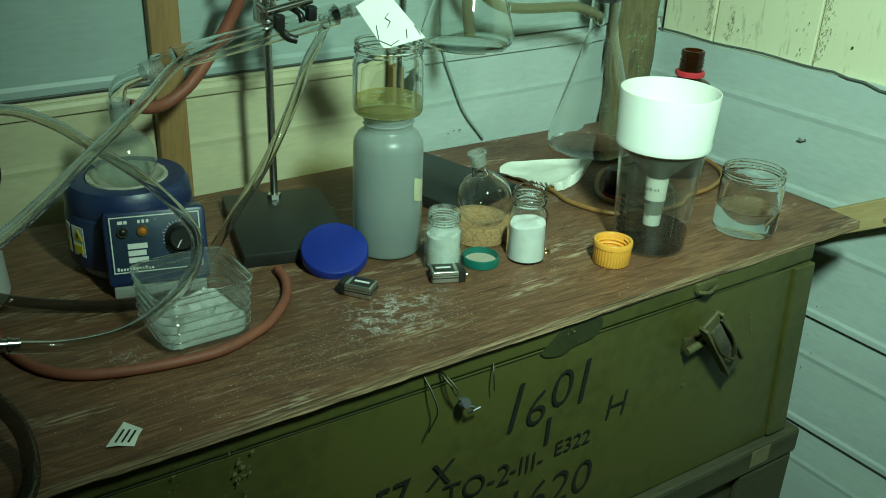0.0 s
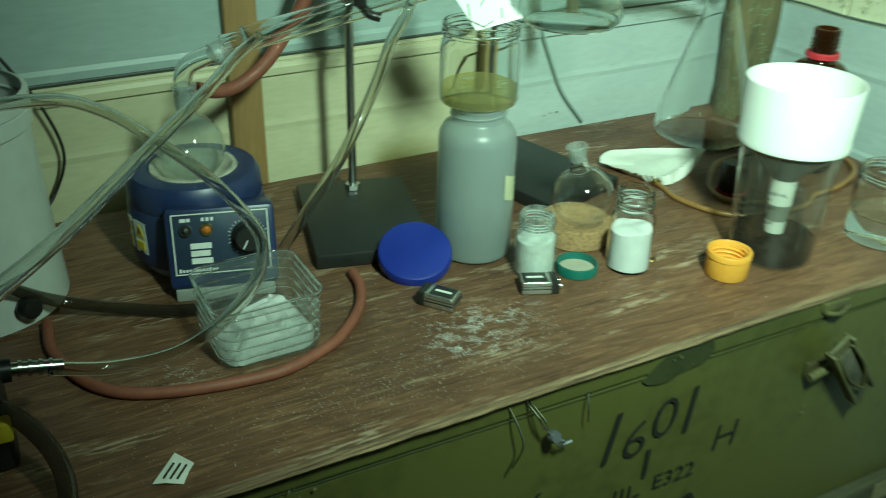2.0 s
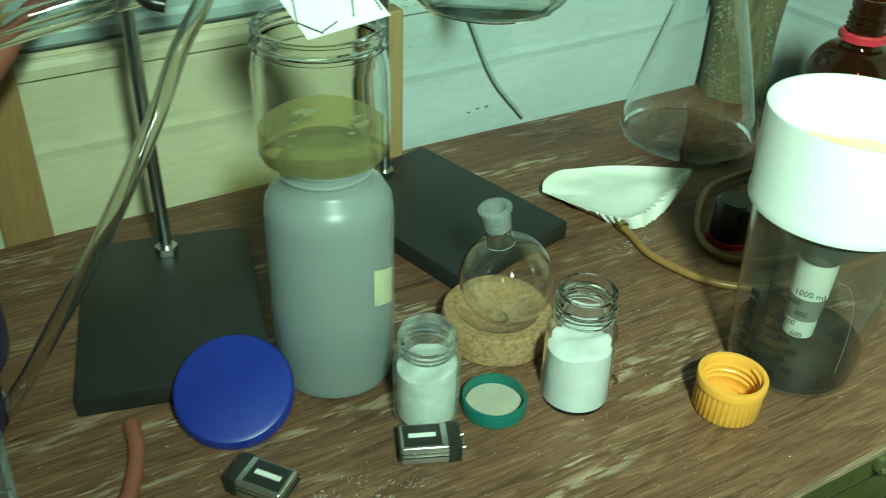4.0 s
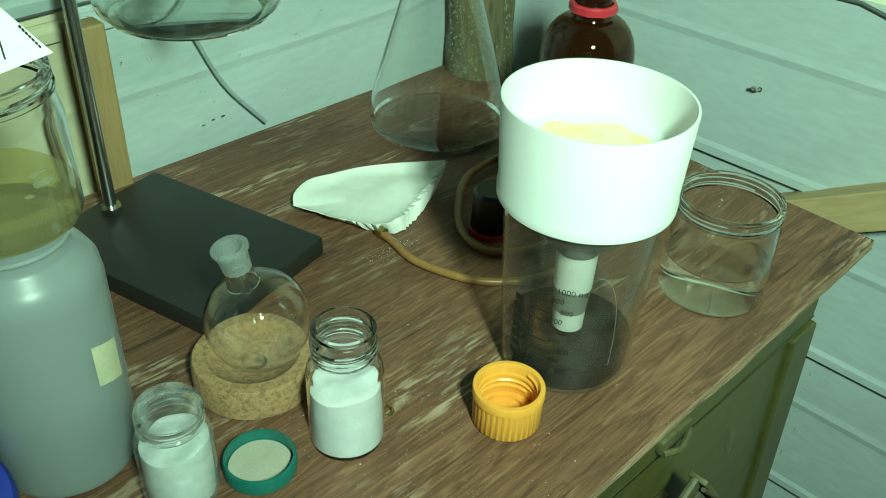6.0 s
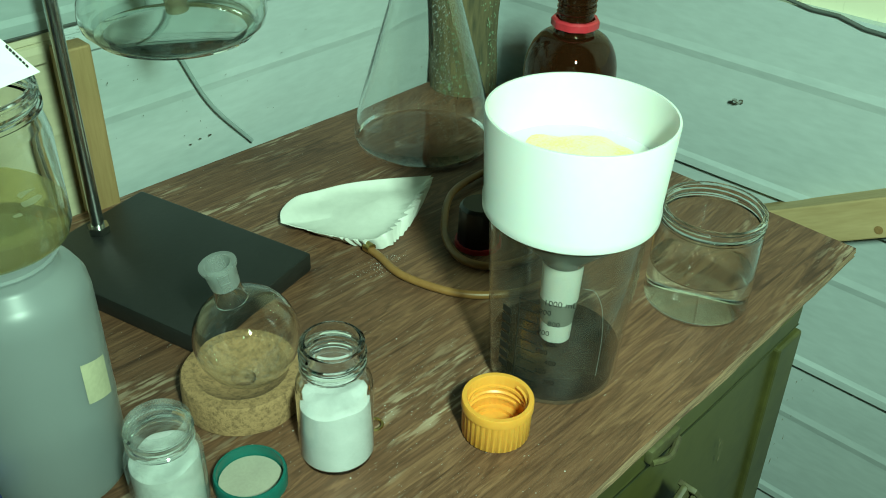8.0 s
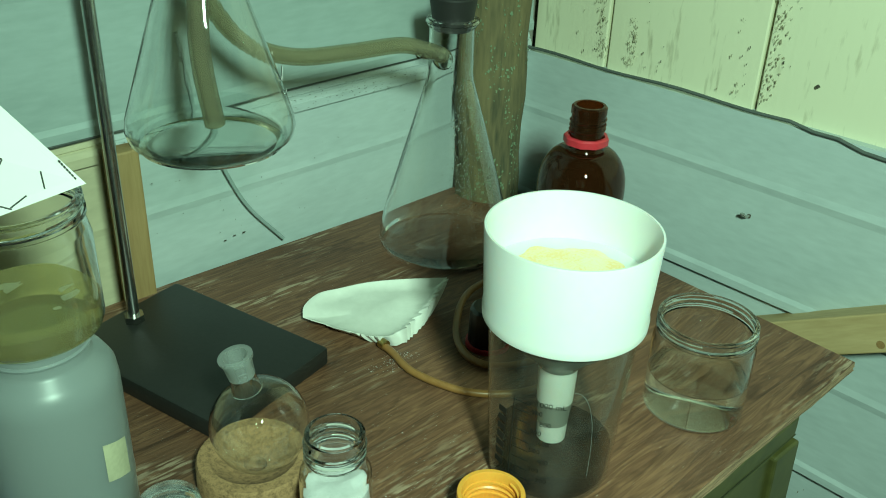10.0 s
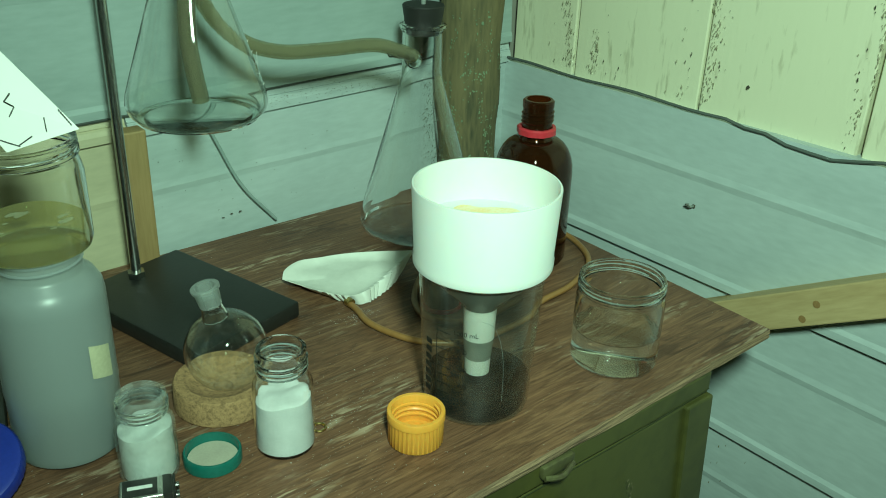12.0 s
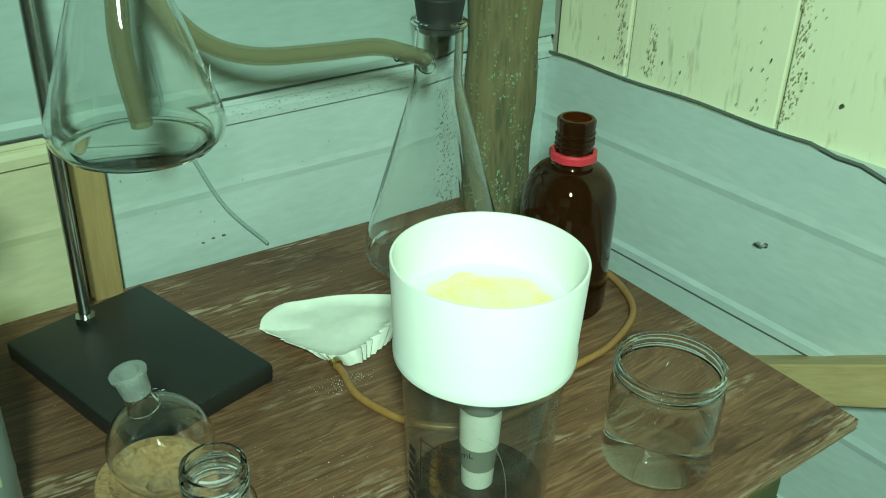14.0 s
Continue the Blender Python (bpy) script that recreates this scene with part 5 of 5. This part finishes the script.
hose_thing("water_hose", [(0.634, 1.345, 1.066), (0.600, 1.312, 1.058), (0.540, 1.235, 1.044), (0.456, 1.130, 1.030), (0.375, 0.985, 1.040), (0.30, 0.82, 1.075), (0.22, 0.66, 1.10)], 0.0066, TUBE_CLEAR, "clear vinyl hose from the condenser", 0.0046)
hose_thing("water_hose", [(0.827, 1.345, 1.092), (0.818, 1.330, 1.092), (0.806, 1.325, 1.075), (0.788, 1.322, 1.050), (0.758, 1.298, 1.010), (0.704, 1.272, 0.940), (0.661, 1.288, 0.866), (0.634, 1.295, 0.822), (0.60, 1.262, 0.809), (0.545, 1.205, 0.809)], 0.0068, TUBE_CLEAR, "clear vinyl hose drooping from the condenser to the bench", 0.0052)
hose_thing("looped_hose", [(0.20, 1.12, 1.02), (0.30, 1.20, 1.062), (0.395, 1.25, 1.055), (0.448, 1.272, 1.029), (0.493, 1.262, 0.994), (0.537, 1.218, 0.960), (0.563, 1.17, 0.927), (0.566, 1.148, 0.905), (0.547, 1.12, 0.885), (0.504, 1.085, 0.872), (0.456, 1.065, 0.865), (0.400, 1.055, 0.872), (0.348, 1.06, 0.883)], 0.0066, TUBE_CLEAR, "clear vinyl hose looping in front of the mantle", 0.0046)
hose_thing("grey_hose", [(0.26, 1.20, 0.94), (0.331, 1.255, 0.86), (0.373, 1.272, 0.825), (0.442, 1.250, 0.809), (0.498, 1.222, 0.809), (0.56, 1.222, 0.809)], 0.0068, TUBE_DARK, "grey clear hose lying behind the tub")
hose_thing("dark_hose", [(0.26, 1.055, 0.885), (0.300, 1.040, 0.872), (0.325, 1.022, 0.856), (0.341, 0.990, 0.836), (0.341, 0.958, 0.818), (0.330, 0.925, 0.812), (0.30, 0.89, 0.80), (0.25, 0.86, 0.76)], 0.0080, TUBE_DARK, "dark shiny hose bending over the bench edge")
hose_thing("red_hose", [(0.694, 1.228, 0.8065), (0.690, 1.195, 0.8065), (0.672, 1.153, 0.8065), (0.640, 1.115, 0.8065), (0.608, 1.092, 0.8065), (0.545, 1.073, 0.8065), (0.442, 1.089, 0.8065), (0.386, 1.126, 0.8065), (0.357, 1.20, 0.8065), (0.357, 1.262, 0.8065)], 0.0061, RED_RUBBER, "red rubber hose curving round the tub", 0.005)
hose_thing("red_hose", [(0.572, 1.405, 0.995), (0.60, 1.415, 0.985), (0.63, 1.425, 0.987), (0.667, 1.430, 1.010), (0.706, 1.430, 1.060), (0.730, 1.42, 1.105), (0.746, 1.41, 1.142), (0.785, 1.395, 1.155), (0.800, 1.40, 1.19), (0.81, 1.42, 1.26)], 0.0085, RED_RUBBER, "red rubber hose hanging behind the condenser", 0.0055)
hose_thing("black_cable", [(0.37, 1.535, 1.02), (0.405, 1.537, 0.955), (0.422, 1.537, 0.888), (0.403, 1.530, 0.838), (0.37, 1.51, 0.806)], 0.0022, BLACK_PLASTIC, "thin black cable hanging on the back wall", n=8)

tap = thing("hose_tap", (0.300, 1.060, T), "black plastic tap with a steel hose tail", "tap")
part("hose_tail", tube([(0.060, 0.0, 0.083), (0.030, 0.0, 0.089), (0.010, 0.0, 0.092)], 0.0058, 14), CHROME, tap, "ribbed steel hose tail")
for k in range(4):
    part("rib", tube([(0.052 - k * 0.008, 0, 0.0846 + k * 0.0016), (0.049 - k * 0.008, 0, 0.0852 + k * 0.0016)], 0.0072, 14, straight=True), CHROME, tap)
part("tap_body", box((-0.035, -0.020, 0.0), (0.012, 0.022, 0.105), 0.008, seg=3), BLACK_PLASTIC, tap)
part("collar", tube([(0.008, 0, 0.092), (0.020, 0, 0.0905)], 0.0105, 18, straight=True), BLACK_PLASTIC, tap)
part("lever", box((-0.012, -0.034, 0.042), (0.012, -0.019, 0.062), 0.003), YELLOW_PRINT, tap, "yellow lever")
bucket = thing("plastic_pail", (0.292, 1.356, T), "white plastic pail with a rim and a tap hole", "pail")
part("wall", vessel([(0.095, 0.0), (0.099, 0.004), (0.094, 0.120), (0.0915, 0.205), (0.0955, 0.206), (0.0955, 0.222), (0.0925, 0.224), (0.0960, 0.225), (0.0960, 0.240), (0.0925, 0.242)], 0.002), BUCKET, bucket)
part("knob", moved(lathe([(0, 0), (0.012, 0), (0.014, 0.006), (0.010, 0.014), (0, 0.016)], 20, cap=False), pose(0.050, -0.088, 0.030, 90, 0, 20)), BLACK_PLASTIC, bucket, "black knob on the side")

# ---- tub of powder ----
TB = thing("plastic_tub", (0.556, 1.150, T), "clear square plastic tub with white powder in it", "tub", turn=2)


def squircle(half, corner, n=8):
    pts = []
    for cx, cy, a0 in ((1, 1, 0), (-1, 1, 90), (-1, -1, 180), (1, -1, 270)):
        for i in range(n + 1):
            a = radians(a0 + 90 * i / n)
            pts.append(((half - corner) * cx + corner * math.cos(a), (half - corner) * cy + corner * math.sin(a)))
    return pts


def prism(levels, corner, closed_bottom=True, closed_top=False):
    bm = bmesh.new()
    rings = [[bm.verts.new((x, y, z)) for x, y in squircle(h, corner)] for h, z in levels]
    for a, b in zip(rings, rings[1:]):
        for i in range(len(a)):
            j = (i + 1) % len(a)
            bm.faces.new((a[i], a[j], b[j], b[i]))
    if closed_bottom:
        bm.faces.new(rings[0])
    if closed_top:
        bm.faces.new(rings[-1])
    return bm


ribs = [(0.048, 0.0), (0.050, 0.003)]
for k in range(5):
    z = 0.014 + k * 0.0155
    ribs += [(0.0505 + k * 0.0003, z), (0.0488 + k * 0.0003, z + 0.004), (0.0505 + k * 0.0003, z + 0.008)]
ribs += [(0.0525, 0.094), (0.0540, 0.097), (0.0526, 0.0975), (0.0508, 0.092), (0.0490, 0.010), (0.047, 0.004)]
part("wall", prism(ribs, 0.018, True, True), CLEAR_PLASTIC, TB)
for k in range(5):
    h = 0.0508 + k * 0.0004
    line = [(x, y, 0.020 + k * 0.0165) for x, y in squircle(h, 0.018)]
    part("rib", tube(line + line[:1], 0.0013, 6, straight=True), SOLID_GLASS, TB)
line = [(x, y, 0.0975) for x, y in squircle(0.0536, 0.018)]
part("rim", tube(line + line[:1], 0.0016, 6, straight=True), SOLID_GLASS, TB)
bm = bmesh.new()
heap = []
for s, z in [(0.95, 0.0045), (0.96, 0.012)] + [(0.94 - 0.056 * k, 0.019 + 0.0022 * k * (1 - k / 34)) for k in range(16)]:
    row = []
    for x, y in squircle(0.0475, 0.016, 14):
        px, py = x * s, y * s
        lump = 0.014 * noise.noise((px * 30, py * 30, 4)) + 0.008 * noise.noise((px * 85, py * 85, 9)) + 0.004 * noise.noise((px * 230, py * 230, 2))
        side = 1 + 0.05 * noise.noise((px * 60, py * 60, z * 200))
        row.append(bm.verts.new((px * side, py * side, max(0.0045, z + (lump + 0.010 * px / 0.046) * (z > 0.005)))))
    heap.append(row)
for a, b in zip(heap, heap[1:]):
    for i in range(len(a)):
        j = (i + 1) % len(a)
        bm.faces.new((a[i], a[j], b[j], b[i]))
bm.faces.new(heap[0])
bm.faces.new(heap[-1])
part("powder", bm, POWDER, TB, "lumpy white powder")

TB.scale = (1.06, 1.0, 0.72)

# paper scrap with black bars
scrap = thing("paper_scrap", (0.427, 0.978, T), "torn white paper scrap with black print", "paper", turn=0)
pts = [(-0.020, -0.007), (-0.006, 0.012), (0.006, 0.027), (0.018, 0.004), (0.012, -0.002), (0.004, -0.016), (-0.010, -0.010)]
bm = bmesh.new()
lo = [bm.verts.new((x, y, 0.0008 + 0.002 * (i % 3 == 0))) for i, (x, y) in enumerate(pts)]
hi = [bm.verts.new((v.co.x, v.co.y, v.co.z + 0.0004)) for v in lo]
bm.faces.new(lo)
bm.faces.new(hi)
for i in range(len(pts)):
    bm.faces.new((lo[i], lo[(i + 1) % 7], hi[(i + 1) % 7], hi[i]))
part("sheet", bm, PAPER, scrap, smooth=False)
for x, y, l in ((-0.004, 0.004, 0.020), (0.001, 0.001, 0.020), (0.006, -0.002, 0.018)):
    part("print_bar", moved(box((-l / 2, -0.0008, 0.0022), (l / 2, 0.0008, 0.0034)), pose(x, y, 0, 0, 0, 52)), INK, scrap, smooth=False)

# keyring clip behind the vial
clip = thing("brass_clip", (1.047, 1.108, T), "small brass clip lying by the vial", "clip")
part("loop", tube([(0.006 * math.cos(a), 0.006 * math.sin(a), 0.003) for a in [i * 0.55 for i in range(12)]], 0.0012, 6), BRASS, clip)
part("pin", tube([(0, 0.006, 0.003), (-0.002, 0.016, 0.004), (-0.008, 0.026, 0.003)], 0.0014, 6), BRASS, clip)

# spilled powder and crumbs
def grain(verts, faces, x, y, z, s, flat=0.5):
    k = len(verts)
    a = rng.uniform(0, 6.3)
    for i in range(3):
        verts.append((x + s * math.cos(a + i * 2.1), y + s * math.sin(a + i * 2.1), z))
    verts.append((x + rng.uniform(-s, s) * 0.3, y + rng.uniform(-s, s) * 0.3, z + s * flat * 1.6))
    faces.extend(((k, k + 1, k + 3), (k + 1, k + 2, k + 3), (k + 2, k, k + 3), (k, k + 2, k + 1)))


verts, faces = [], []
for cx, cy, sx, sy, count in ((0.775, 1.072, 0.030, 0.022, 2600), (0.745, 1.045, 0.020, 0.016, 1200), (0.815, 1.078, 0.022, 0.012, 700), (0.80, 1.03, 0.03, 0.02, 500), (0.78, 1.06, 0.07, 0.05, 900), (0.46, 1.115, 0.018, 0.012, 700),
                              (0.60, 1.03, 0.12, 0.04, 420), (0.66, 1.0, 0.06, 0.03, 160), (1.06, 1.10, 0.05, 0.06, 160), (1.196, 1.262, 0.012, 0.006, 60)):
    for i in range(count * 3):
        x, y = rng.gauss(cx, sx), rng.gauss(cy, sy)
        keep = 0.25 + 1.2 * noise.noise((x * 55, y * 75, 2)) + 0.8 * noise.noise((x * 150, y * 190, 7))
        if y > Y0 + 0.004 and (count < 500 or rng.random() < keep):
            grain(verts, faces, x, y, T + 0.0001, rng.uniform(0.00015, 0.0005) * (1 if rng.random() < 0.96 else 1.7))
for i in range(500):
    grain(verts, faces, rng.uniform(0.35, 1.55), rng.uniform(0.95, 1.50), T + 0.0001, rng.uniform(0.00015, 0.0004))
me = bpy.data.meshes.new("spilled_powder")
me.from_pydata(verts, [], faces)
me.materials.append(POWDER)
tagged(new("spilled_powder", me), "white powder spilled over the brown plywood", "powder", kind="stuff")

# clear walls let the lamp's light through
for ob in bpy.data.objects:
    if ob.type == "MESH" and ob.data.materials and ob.data.materials[0] in (SOLID_GLASS, GLASS_DUSTY, TUBE_CLEAR, WATER):
        ob.visible_shadow = False
